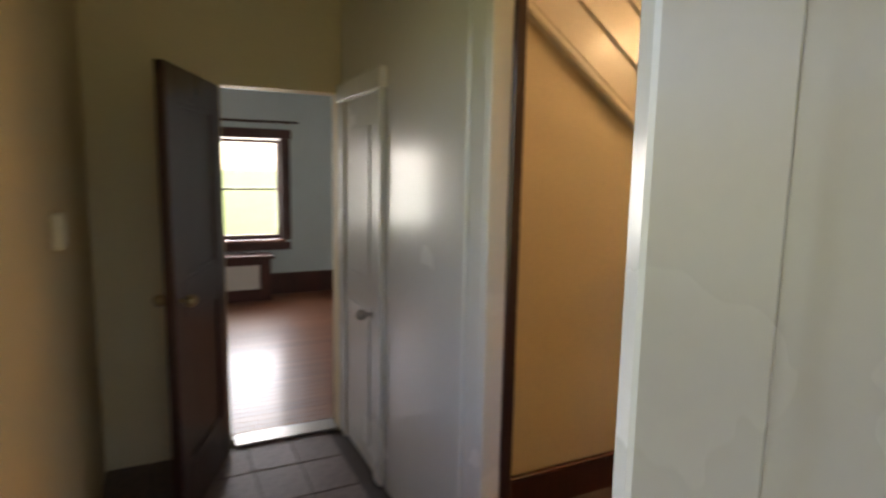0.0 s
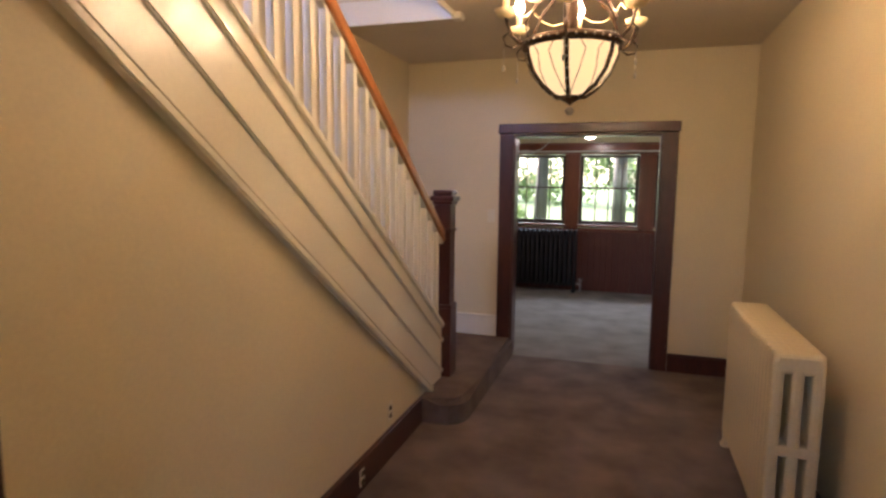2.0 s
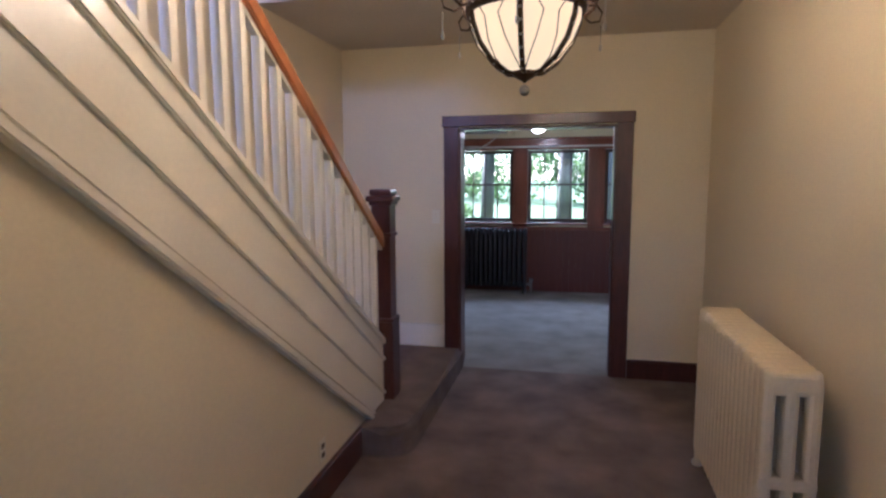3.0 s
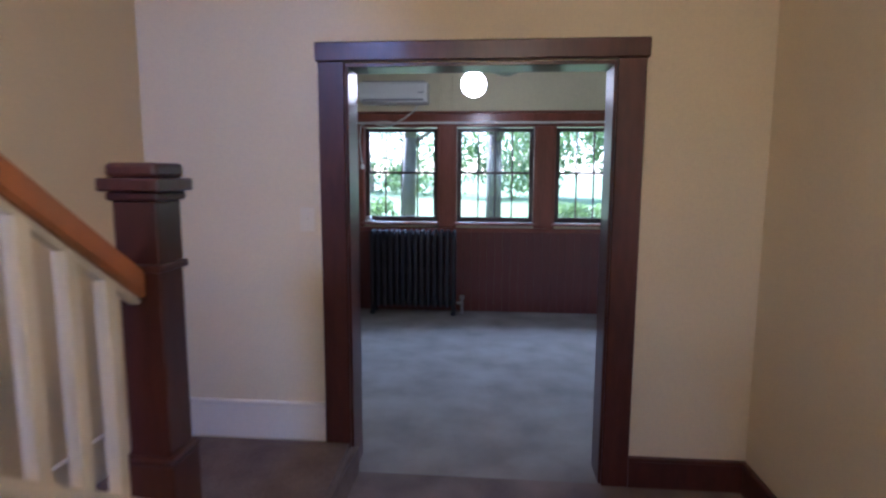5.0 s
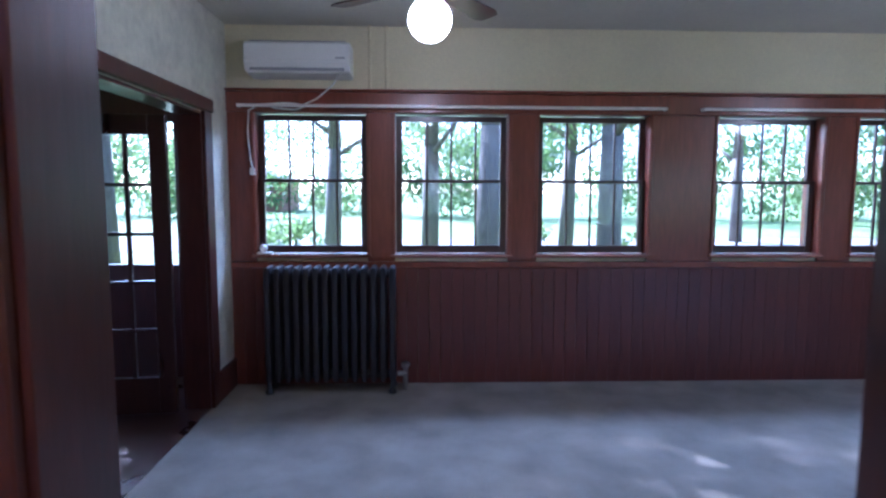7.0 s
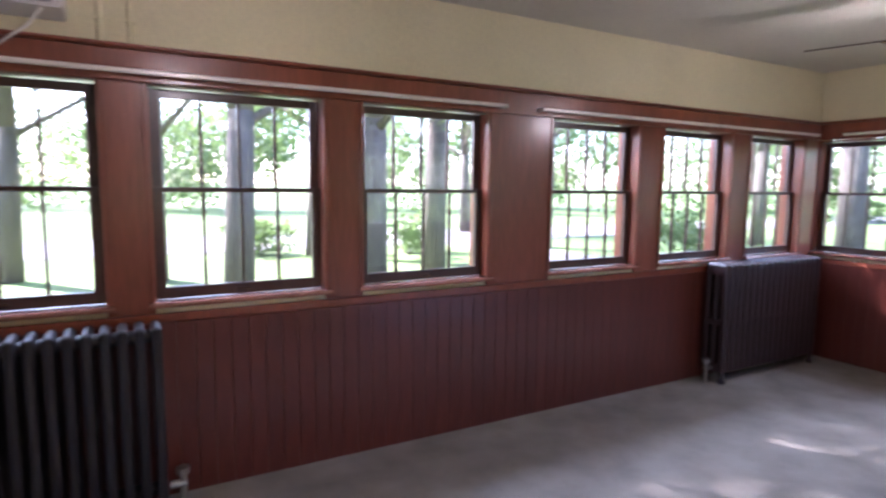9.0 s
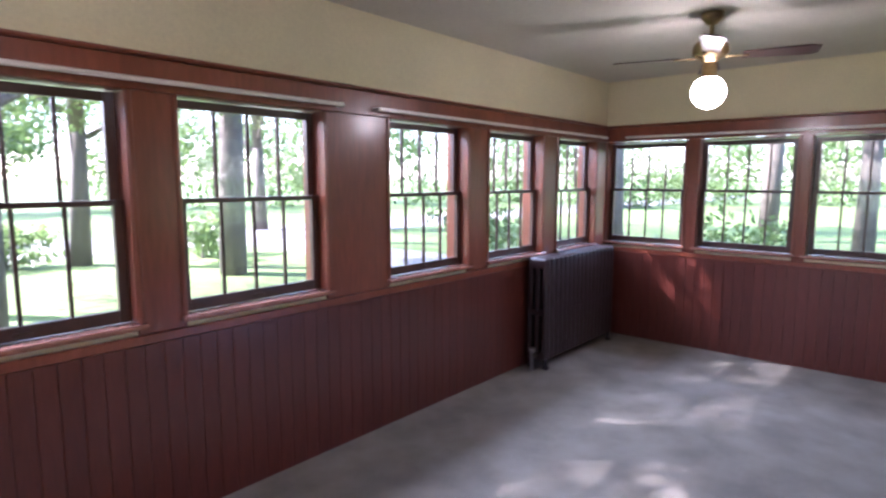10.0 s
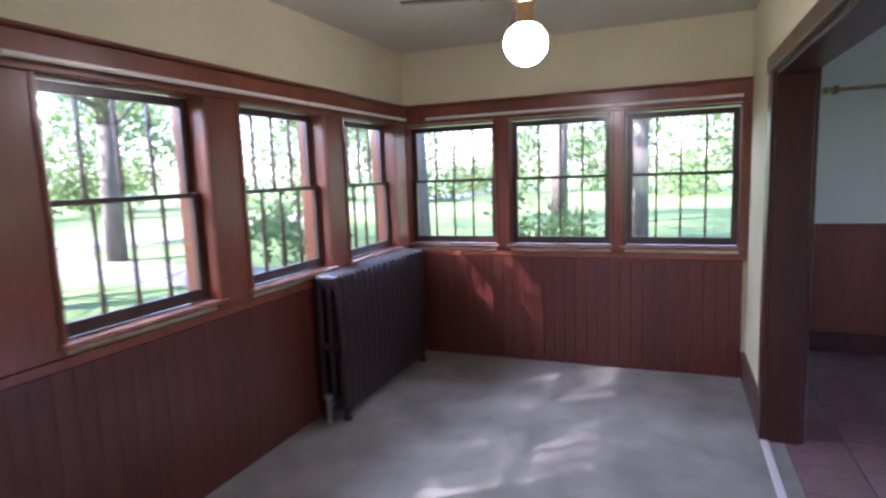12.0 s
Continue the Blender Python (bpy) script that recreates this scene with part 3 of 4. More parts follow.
skirting("baseboard_hall", [(SX, SX + 0.02, 1.3, 4.15, 0, 0.17, 1, 0), (HX - 0.02, HX, 1.3, DY - 0.022, 0, 0.15, -1, 0), (DR + 0.118, HX, DY - 0.022, DY, 0, 0.15, 0, -1)], WOOD, "dark red-brown wooden hall baseboard")
skirting("baseboard_landing", [(LX + 0.016, DL - 0.12, DY - 0.016, DY, 0.165, 0.355, 0, -1), (LX, LX + 0.016, 4.45, DY, 0.165, 0.355, 1, 0)], STAIRWHITE, "cream painted baseboard along the stair landing")
skirting("baseboard_sunroom", [(WW, WW + 0.02, 8.86, NW - 0.01, 0, 0.2, 1, 0), (3.50, EW - 0.01, SE, SE + 0.02, 0, 0.2, 0, 1)], WOOD, "dark wooden sunroom baseboard")
skirting("baseboard_far_room", [(RX, RX + 0.02, -1.6, 3.2, 0, 0.25, 1, 0)], WOOD, "dark wooden baseboard in the far room")
struct("threshold_far_room", B(CX - 0.13, CX + 0.01, 0.62, 1.17, 0.0, 0.014, bev=0.004), STEEL, "worn metal threshold strip", "threshold")
struct("threshold_tiled_room", B(1.07, 3.36, SE - 0.02, SE + 0.02, 0.0, 0.01, bev=0.003), ROD, "metal carpet edge strip", "threshold")


# ---- staircase ----
def slope_bar(y0, y1, a0, a1, x0, x1):
    """A bar along the stair's pitch between the heights a0 and a1, given at y = 4.2."""
    bm = bmesh.new()
    z = lambda y, a: a - 0.711 * (y - 4.2)
    v = [bm.verts.new(p) for p in ((x0, y0, z(y0, a0)), (x1, y0, z(y0, a0)), (x1, y1, z(y1, a0)), (x0, y1, z(y1, a0)), (x0, y0, z(y0, a1)), (x1, y0, z(y0, a1)), (x1, y1, z(y1, a1)), (x0, y1, z(y1, a1)))]
    for f in ((3, 2, 1, 0), (4, 5, 6, 7), (0, 1, 5, 4), (1, 2, 6, 5), (2, 3, 7, 6), (3, 0, 4, 7)):
        bm.faces.new([v[i] for i in f])
    bmesh.ops.bevel(bm, geom=bm.edges[:], offset=min(0.006, abs(x1 - x0) * 0.3), segments=2, affect="EDGES")
    return bm


stair = thing("staircase", "cream painted staircase with carpeted treads and oak handrail", "staircase")
Y0, Y1 = 1.28, 4.575
part("stringer", slope_bar(Y0, Y1, 0.225, 0.81, SX - 0.05, SX + 0.012), STAIRWHITE, stair, "cream painted panelled stair stringer")
part("lower_moulding", slope_bar(Y0, 4.40, 0.212, 0.25, SX + 0.001, SX + 0.045), STAIRWHITE, stair)
part("lower_bead", slope_bar(Y0, 4.45, 0.26, 0.287, SX + 0.001, SX + 0.030), STAIRWHITE, stair)
part("middle_moulding", slope_bar(Y0, Y1, 0.465, 0.492, SX + 0.001, SX + 0.026), STAIRWHITE, stair)
part("upper_moulding", slope_bar(Y0, Y1, 0.685, 0.71, SX + 0.001, SX + 0.028), STAIRWHITE, stair)
part("shoe_rail", slope_bar(Y0, Y1, 0.79, 0.831, SX - 0.055, SX + 0.03), STAIRWHITE, stair)
part("handrail", slope_bar(Y0, 4.574, 1.40, 1.475, SX - 0.033, SX + 0.033), RAIL, stair, "orange varnished oak handrail")
part("handrail_fillet", slope_bar(Y0, 4.572, 1.38, 1.398, SX - 0.02, SX + 0.02), STAIRWHITE, stair)
bm = bmesh.new()
v = [bm.verts.new(p) for p in ((-0.017, -0.017, 0.82 + 0.0121), (0.017, -0.017, 0.82 + 0.0121), (0.017, 0.017, 0.82 - 0.0121), (-0.017, 0.017, 0.82 - 0.0121), (-0.017, -0.017, 1.39 + 0.0121), (0.017, -0.017, 1.39 + 0.0121), (0.017, 0.017, 1.39 - 0.0121), (-0.017, 0.017, 1.39 - 0.0121))]
for f in ((3, 2, 1, 0), (4, 5, 6, 7), (0, 1, 5, 4), (1, 2, 6, 5), (2, 3, 7, 6), (3, 0, 4, 7)):
    bm.faces.new([v[i] for i in f])
bal = mesh_of("baluster", bm, STAIRWHITE)
y = 4.46
while y > 1.25:
    shared("baluster", bal, stair, pose(SX, y, -0.711 * (y - 4.2)))
    y -= 0.122
for i in range(1, 13):
    part("step", B(LX, SX - 0.052, 1.28, 4.70 - 0.255 * i + 0.02, 0.165 + 0.181 * (i - 1), 0.165 + 0.181 * i, bev=0.02, seg=2), HALLCARPET, stair, "carpeted step")
# landing: a rounded carpeted bottom step
bm = bmesh.new()
out = [(LX, DY), (LX, 4.15), (-1.50, 4.15)] + [(-1.40 + 0.16 * math.sin(a), 4.31 - 0.16 * math.cos(a)) for a in (0.0, 0.4, 0.8, 1.2, 1.57)] + [(-1.238, 4.7), (-1.236, DY)]
lo = [bm.verts.new((px, py, 0.0)) for px, py in out]
hi = [bm.verts.new((px, py, 0.165)) for px, py in out]
bm.faces.new(lo[::-1])
top_f = bm.faces.new(hi)
for i in range(len(out)):
    bm.faces.new((lo[i], lo[(i + 1) % len(out)], hi[(i + 1) % len(out)], hi[i]))
bmesh.ops.bevel(bm, geom=[e for e in top_f.edges if max(v.co.x for v in e.verts) > -1.6], offset=0.035, segments=3, affect="EDGES")
part("landing_step", bm, HALLCARPET, stair, "rounded carpeted bottom step")

newel = thing("newel_post", "dark mahogany square newel post with moulded cap", "newel post")
nx, ny = -1.528, 4.65
for nm, hw, z0, z1, bv in (("base_block", 0.072, 0.165, 0.66, 0.004), ("base_moulding", 0.076, 0.66, 0.685, 0.01), ("shaft", 0.058, 0.685, 1.20, 0.004), ("collar", 0.070, 1.20, 1.222, 0.006), ("upper_shaft", 0.060, 1.222, 1.39, 0.004), ("neck_moulding", 0.072, 1.39, 1.415, 0.008), ("cap", 0.086, 1.415, 1.45, 0.006), ("cap_top", 0.070, 1.45, 1.49, 0.012)):
    part(nm, B(nx - hw, nx + hw, ny - hw, ny + hw, z0, z1, bev=bv, seg=2), WOOD, newel)


# ---- radiators ----
def radiator(name, label, at, n, pitch, depth, height, material, valve=True, slots=3, fat=0.86):
    """A cast-iron column radiator: local x along its length, y its depth."""
    r = thing(name, label, "radiator", "", "", at)
    w = pitch * fat
    bm = bmesh.new()
    cw = depth / (slots + (slots - 1) * 0.45)
    for k in range(slots):
        y0 = k * cw * 1.45
        box(bm, -w / 2, w / 2, y0, y0 + cw, 0.10, height - 0.03, bev=w * 0.28, seg=2)
    for z0, z1, g in ((height - 0.10, height, 0.035), (0.10 + (height - 0.1) * 0.42, 0.10 + (height - 0.1) * 0.42 + 0.05, 0.012), (0.08, 0.15, 0.02)):
        box(bm, -w / 2, w / 2, 0, depth, z0, z1, bev=min(g, w * 0.42), seg=3)
    sec = mesh_of("section", bm, material, False)
    for i in range(n):
        shared("section", sec, r, pose((i + 0.5) * pitch, 0, 0))
    for z in (height - 0.055, 0.115):
        part("hub_tube", cyl(bmesh.new(), (0.01, depth / 2, z), (n * pitch - 0.01, depth / 2, z), 0.03, n=12), material, r)
    for x in (0.5 * pitch, (n - 0.5) * pitch):
        for y in (0.02, depth - 0.02):
            bm = bmesh.new()
            lathe(bm, [(0.026, 0.0), (0.030, 0.015), (0.016, 0.04), (0.020, 0.10)], 10, (x, y, 0), close=True)
            part("foot", bm, material, r, "", True)
    if valve:
        x = n * pitch
        bm = bmesh.new()
        cyl(bm, (x, depth / 2, 0.115), (x + 0.07, depth / 2, 0.115), 0.018)
        cyl(bm, (x + 0.055, depth / 2, 0.0), (x + 0.055, depth / 2, 0.15), 0.016)
        lathe(bm, [(0.012, 0.15), (0.028, 0.16), (0.03, 0.19), (0.012, 0.2)], 12, (x + 0.055, depth / 2, 0), close=True)
        part("valve", bm, STEEL, r, "steel radiator valve and pipe")
    return r


radiator("radiator", "black cast-iron column radiator under the windows", pose(-1.88, 8.975, 0), 14, 0.0655, 0.19, 0.885, RADBLACK, fat=0.62)
radiator("radiator", "dark brown cast-iron radiator in the sunroom corner", pose(4.15, 9.165, 0, 0, 0, 180), 17, 0.075, 0.19, 0.94, RADBROWN, fat=0.97)
radiator("radiator", "cream painted cast-iron radiator against the hall wall", pose(0.49, 3.40, 0, 0, 0, 90), 17, 0.0625, 0.20, 0.875, RADCREAM, valve=False, fat=0.97)


# ---- ceiling fans ----
def ceiling_fan(at, top, globe_low, angle):
    f = thing("ceiling_fan", "brass ceiling fan with dark blades and lit white globe", "ceiling fan", "ceiling fans", "", at)
    g = globe_low
    part("canopy", lathe(bmesh.new(), [(0.0, top), (0.065, top), (0.062, top - 0.025), (0.03, top - 0.065), (0.015, top - 0.07)], 20), BRASS, f, "", True)
    part("downrod", cyl(bmesh.new(), (0, 0, top - 0.16), (0, 0, top - 0.05), 0.012), BRASS, f)
    m = top - 0.15
    part("motor_housing", lathe(bmesh.new(), [(0.015, m), (0.07, m - 0.005), (0.095, m - 0.03), (0.10, m - 0.075), (0.085, m - 0.10), (0.05, m - 0.115), (0.045, m - 0.13), (0.0, m - 0.13)], 24), BRASS, f, "antique brass motor housing", True)
    part("light_fitter", lathe(bmesh.new(), [(0.03, m - 0.12), (0.04, m - 0.14), (0.045, g + 0.185), (0.05, g + 0.172)], 18), BRASS, f, "", True)
    bm = bmesh.new()
    bmesh.ops.create_uvsphere(bm, u_segments=28, v_segments=16, radius=0.095, matrix=Matrix.Translation((0, 0, g + 0.095)))
    part("globe", bm, GLOBE, f, "glowing white glass globe", True)
    for i in range(4):
        a = radians(angle + 90 * i)
        c, s = math.cos(a), math.sin(a)
        bm = bmesh.new()
        box(bm, 0.08, 0.20, -0.018, 0.018, m - 0.108, m - 0.10, bev=0.003)
        bm.transform(Matrix.Rotation(a, 4, "Z"))
        part("blade_iron", bm, BRASS, f)
        bm = bmesh.new()
        vs = [bm.verts.new(p) for p in ((0.17, -0.045, 0), (0.17, 0.045, 0), (0.50, 0.065, 0), (0.545, 0.045, 0), (0.55, -0.045, 0), (0.50, -0.065, 0))]
        fc = bm.faces.new(vs)
        ex = bmesh.ops.extrude_face_region(bm, geom=[fc])
        bmesh.ops.translate(bm, verts=[e for e in ex["geom"] if isinstance(e, bmesh.types.BMVert)], vec=(0, 0, 0.007))
        bm.transform(Matrix.Rotation(a, 4, "Z") @ Matrix.Translation((0, 0, m - 0.10)) @ Matrix.Rotation(radians(-11), 4, "X"))
        part("blade", bm, BLADE, f, "dark walnut fan blade")
    return f


ceiling_fan(pose(-0.757, 7.70, 0), H2, 2.05, 55)
ceiling_fan(pose(2.50, 7.70, 0), H2, 1.995, 17)

# ---- chandelier ----
ch = thing("chandelier", "bronze candle chandelier with lit bulbs and amber glass bowl", "chandelier", "", "", pose(-0.54, 3.15, 0))
cz = 1.85
part("glass_bowl", lathe(bmesh.new(), [(0.012, cz + 0.03), (0.06, cz + 0.04), (0.11, cz + 0.075), (0.15, cz + 0.125), (0.172, cz + 0.185), (0.178, cz + 0.225)], 32), BOWL, ch, "amber glass bowl lit from within", True)
part("rim_band", lathe(bmesh.new(), [(0.176, cz + 0.212), (0.188, cz + 0.215), (0.192, cz + 0.23), (0.188, cz + 0.245), (0.176, cz + 0.248), (0.176, cz + 0.212)], 36), BRONZE, ch, "studded dark bronze rim", True)
bead = bmesh.new()
bmesh.ops.create_icosphere(bead, subdivisions=1, radius=0.0055)
bead_me = mesh_of("stud", bead, STEEL, True)
for i in range(36):
    a = 2 * math.pi * i / 36
    shared("stud", bead_me, ch, pose(0.191 * math.cos(a), 0.191 * math.sin(a), cz + 0.23))
prof = [(0.02, 0.032), (0.062, 0.036), (0.113, 0.07), (0.154, 0.122), (0.177, 0.183), (0.182, 0.22)]
for i in range(6):
    a = 2 * math.pi * (i + 0.5) / 6
    c, s = math.cos(a), math.sin(a)
    rib = part("bowl_rib", tube(bmesh.new(), [(r * c, r * s, cz + h) for r, h in prof], 0.0085, 8), BRONZE, ch, "", True)
    for k in range(7):
        t_ = 0.5 + k * 0.62
        j = min(int(t_), 4)
        fr_ = t_ - j
        r = prof[j][0] * (1 - fr_) + prof[j + 1][0] * fr_ + 0.006
        h = prof[j][1] * (1 - fr_) + prof[j + 1][1] * fr_ - 0.003
        shared("stud", bead_me, ch, pose(r * c, r * s, cz + h))
    for da in (-0.35, 0.35):
        c2, s2 = math.cos(a + da), math.sin(a + da)
        part("wire_leaf", tube(bmesh.new(), [(r * math.cos(a + da * q), r * math.sin(a + da * q), cz + h - 0.001) for (r, h), q in zip(prof, (0.1, 0.3, 0.6, 0.9, 1.1, 0.7))], 0.0018, 5), BRONZE, ch)
    # arm, cup, candle, bulb
    rad = lambda r, h: (r * c, r * s, cz + h)
    part("arm", tube(bmesh.new(), [rad(0.185, 0.235), rad(0.215, 0.225), rad(0.245, 0.25), rad(0.262, 0.29), rad(0.27, 0.315)], 0.006, 6), BRONZE, ch, "", True)
    part("arm_scroll", tube(bmesh.new(), [rad(0.245 + 0.035 * math.cos(q), 0.235 + 0.03 * math.sin(q)) for q in (2.2, 1.2, 0.2, -0.8, -1.8, -2.6)], 0.004, 5), BRONZE, ch, "", True)
    part("drip_cup", lathe(bmesh.new(), [(0.008, 0.312), (0.03, 0.318), (0.043, 0.342), (0.041, 0.344), (0.028, 0.324), (0.0, 0.322)], 16, (0.27 * c, 0.27 * s, cz)), CANDLE, ch, "pale glass drip cup", True)
    part("candle_sleeve", cyl(bmesh.new(), (0.27 * c, 0.27 * s, cz + 0.323), (0.27 * c, 0.27 * s, cz + 0.40), 0.0125, n=12), CANDLE, ch)
    part("bulb", lathe(bmesh.new(), [(0.008, 0.401), (0.016, 0.412), (0.0185, 0.428), (0.014, 0.448), (0.006, 0.466), (0.001, 0.474)], 12, (0.27 * c, 0.27 * s, cz)), BULB, ch, "lit flame-tip bulb", True)
    bm = bmesh.new()
    cyl(bm, (0.275 * c, 0.275 * s, cz + 0.20), (0.275 * c, 0.275 * s, cz + 0.135), 0.0016, n=5)
    bmesh.ops.create_icosphere(bm, subdivisions=1, radius=0.008, matrix=Matrix.Translation((0.275 * c, 0.275 * s, cz + 0.128)) @ Matrix.Diagonal((0.8, 0.8, 1.7, 1)))
    part("crystal_drop", bm, STEEL, ch, "hanging crystal drop")
    # upper scroll from the rim to the stem, hung with crystals
    part("upper_scroll", tube(bmesh.new(), [rad(0.18, 0.24), rad(0.19, 0.30), rad(0.15, 0.37), rad(0.09, 0.42), rad(0.04, 0.50), rad(0.015, 0.58)], 0.006, 6), BRONZE, ch, "", True)
    part("bead_swag", tube(bmesh.new(), [(0.2 * math.cos(a + q), 0.2 * math.sin(a + q), cz + 0.40 - 0.05 * math.sin(3 * q)) for q in (0, 0.25, 0.5, 0.75, 1.047)], 0.004, 5), CANDLE, ch, "string of pale beads", True)
part("stem", lathe(bmesh.new(), [(0.012, cz + 0.03), (0.012, cz + 0.3), (0.028, cz + 0.36), (0.014, cz + 0.42), (0.012, cz + 0.56), (0.03, cz + 0.60), (0.008, cz + 0.64)], 14), BRONZE, ch, "", True)
part("chain", cyl(bmesh.new(), (0, 0, cz + 0.63), (0, 0, HC - 0.02), 0.006, n=8), BRONZE, ch)
part("canopy", lathe(bmesh.new(), [(0.0, HC), (0.06, HC), (0.055, HC - 0.02), (0.01, HC - 0.04)], 18), BRONZE, ch, "", True)
bm = bmesh.new()
lathe(bm, [(0.0, 0.04), (0.05, 0.036), (0.03, 0.02), (0.008, 0.008), (0.0, 0.0)], 14, (0, 0, cz))
part("bottom_finial", bm, BRONZE, ch, "", True)
bm = bmesh.new()
bmesh.ops.create_uvsphere(bm, u_segments=14, v_segments=8, radius=0.017, matrix=Matrix.Translation((0, 0, cz - 0.02)))
part("crystal_ball", bm, STEEL, ch, "clear crystal ball finial", True)

# ---- sunroom fixtures ----
ac = thing("air_conditioner", "white wall-mounted split air conditioner above the windows", "air conditioner")
bm = bmesh.new()
sec_ = [(NW + 0.02, 2.385), (9.02, 2.38), (8.995, 2.355), (8.99, 2.25), (9.03, 2.185), (NW + 0.02, 2.17)]
a_ = [bm.verts.new((-1.965, y, z)) for y, z in sec_]
b2 = [bm.verts.new((-1.27, y, z)) for y, z in sec_]
bm.faces.new(a_), bm.faces.new(b2[::-1])
for i in range(6):
    bm.faces.new((a_[i], b2[i], b2[(i + 1) % 6], a_[(i + 1) % 6]))
bmesh.ops.bevel(bm, geom=bm.edges[:], offset=0.008, segments=2, affect="EDGES")
part("body", bm, ACWHITE, ac)
part("front_panel", B(-1.955, -1.28, 8.984, 8.992, 2.255, 2.36, bev=0.003), ACWHITE, ac)
fl_ = part("air_flap", B(-0.31, 0.31, -0.004, 0.004, 0.0, 0.05, bev=0.002), GREYPL, ac, "grey air outlet flap")
fl_.matrix_basis = pose(-1.617, 9.008, 2.193, -29)
part("display", B(-1.36, -1.30, 8.982, 8.985, 2.265, 2.275), GREYPL, ac)
for k in range(5):
    part("intake_slat", B(-1.93, -1.30, 9.03 + k * 0.03, 9.04 + k * 0.03, 2.381, 2.389), GREYPL, ac)
for x in (-1.155, -1.04):
    cd = thing("conduit_pipe", "cream painted conduit pipe on the wall", "pipe", "conduit pipes")
    part("pipe", cyl(bmesh.new(), (x, NW + 0.008, 2.105), (x, NW + 0.008, H2), 0.012), SUNCREAM, cd)
    for z in (2.2, 2.45):
        part("clip", B(x - 0.02, x + 0.02, NW + 0.0, NW + 0.021, z, z + 0.015), SUNCREAM, cd)
cord = thing("power_cord", "white power cord looped over the curtain rod", "cable")
part("cord_run", tube(bmesh.new(), [(-1.33, 9.06, 2.20), (-1.40, 9.12, 2.12), (-1.52, 9.15, 2.03), (-1.62, 9.15, 1.985), (-1.75, 9.14, 1.975), (-1.86, 9.15, 1.99), (-1.80, 9.135, 1.965), (-1.66, 9.14, 1.955), (-1.58, 9.14, 1.985), (-1.72, 9.13, 2.0), (-1.92, 9.15, 1.99), (-1.985, 9.16, 1.95), (-2.0, 9.17, 1.8), (-1.985, 9.17, 1.62), (-1.97, 9.17, 1.55)], 0.006, 6), ACWHITE, cord, "", True)
part("plug", B(-1.99, -1.955, 9.155, 9.185, 1.51, 1.56, bev=0.005), ACWHITE, cord, "white plug end")
for x0, x1 in ((-2.06, 0.93), (1.19, 4.25)):
    rod = thing("curtain_rod", "white enamelled flat curtain rod over the windows", "curtain rod", "curtain rods")
    part("rod", B(x0, x1, NW - 0.075, NW - 0.062, 1.972, 1.994, bev=0.005), ROD, rod)
    for x in (x0, x1 - 0.012):
        part("bracket", B(x, x + 0.012, NW - 0.0615, NW - 0.012, 1.974, 1.992), ROD, rod)
rod = thing("curtain_rod", "white enamelled flat curtain rod on the end wall", "curtain rod", "curtain rods")
part("rod", B(EW - 0.075, EW - 0.062, 6.66, 8.98, 1.972, 1.994, bev=0.005), ROD, rod)
for y in (6.66, 8.968):
    part("bracket", B(EW - 0.0615, EW - 0.012, y, y + 0.012, 1.974, 1.992), ROD, rod)
rod = thing("curtain_rod", "brown wooden curtain rod in the tiled room", "curtain rod")
part("rod", cyl(bmesh.new(), (TX - 0.08, 3.0, 2.06), (TX - 0.08, 6.0, 2.06), 0.014), BRASS, rod)
part("bracket", B(TX - 0.1, TX, 5.94, 5.97, 2.03, 2.09, bev=0.004), BRASS, rod)
bm = bmesh.new()
bmesh.ops.create_uvsphere(bm, u_segments=12, v_segments=8, radius=0.026, matrix=Matrix.Translation((TX - 0.08, 6.02, 2.06)))
part("finial", bm, BRASS, rod, "", True)
sen = thing("remote_sensor", "small white plastic device on the window stool", "device")
part("base", B(-1.96, -1.86, 9.175, 9.235, G0 - 0.057, G0 - 0.042, bev=0.004), ACWHITE, sen)
bm = bmesh.new()
bmesh.ops.create_uvsphere(bm, u_segments=14, v_segments=8, radius=0.028, matrix=Matrix.Translation((-1.92, 9.205, G0 - 0.016)))
part("round_head", bm, ACWHITE, sen, "", True)


# ---- hall fixtures ----
def plate(name, label, at, cat, w=0.07, h=0.115, kind="outlet"):
    p = thing(name, label, cat, "", "", at)
    part("cover_plate", B(-w / 2, w / 2, -0.006, 0.0, -h / 2, h / 2, bev=0.003), PLASTIC, p)
    if kind == "outlet":
        for z in (-0.022, 0.022):
            part("socket", B(-0.016, 0.016, -0.008, -0.006, z - 0.013, z + 0.013, bev=0.002), BRONZE, p, "brown socket face")
    else:
        part("toggle", B(-0.005, 0.005, -0.018, -0.006, -0.008, 0.012, bev=0.002), PLASTIC, p)
    return p


plate("wall_outlet", "ivory outlet plate with brown sockets on the stair wall", pose(SX, 3.67, 0.26, 0, 0, 90), "outlet")
plate("wall_outlet", "ivory outlet with plug adapter on the baseboard", pose(SX + 0.02, 3.27, 0.075, 0, 0, 90), "outlet", 0.05, 0.09)
plate("light_switch", "ivory light switch plate beside the doorway", pose(-1.46, DY, 1.25), "switch", kind="switch")
th = thing("thermostat", "beige thermostat box on the passage wall", "thermostat", "", "", pose(-1.67, 0.03, 1.25, 0, 0, 180))
part("housing", B(-0.04, 0.04, -0.03, 0.0, -0.055, 0.055, bev=0.006, seg=2), PLASTIC, th)
part("dial_cover", B(-0.032, 0.032, -0.034, -0.03, -0.03, 0.045, bev=0.003), PLASTIC, th)

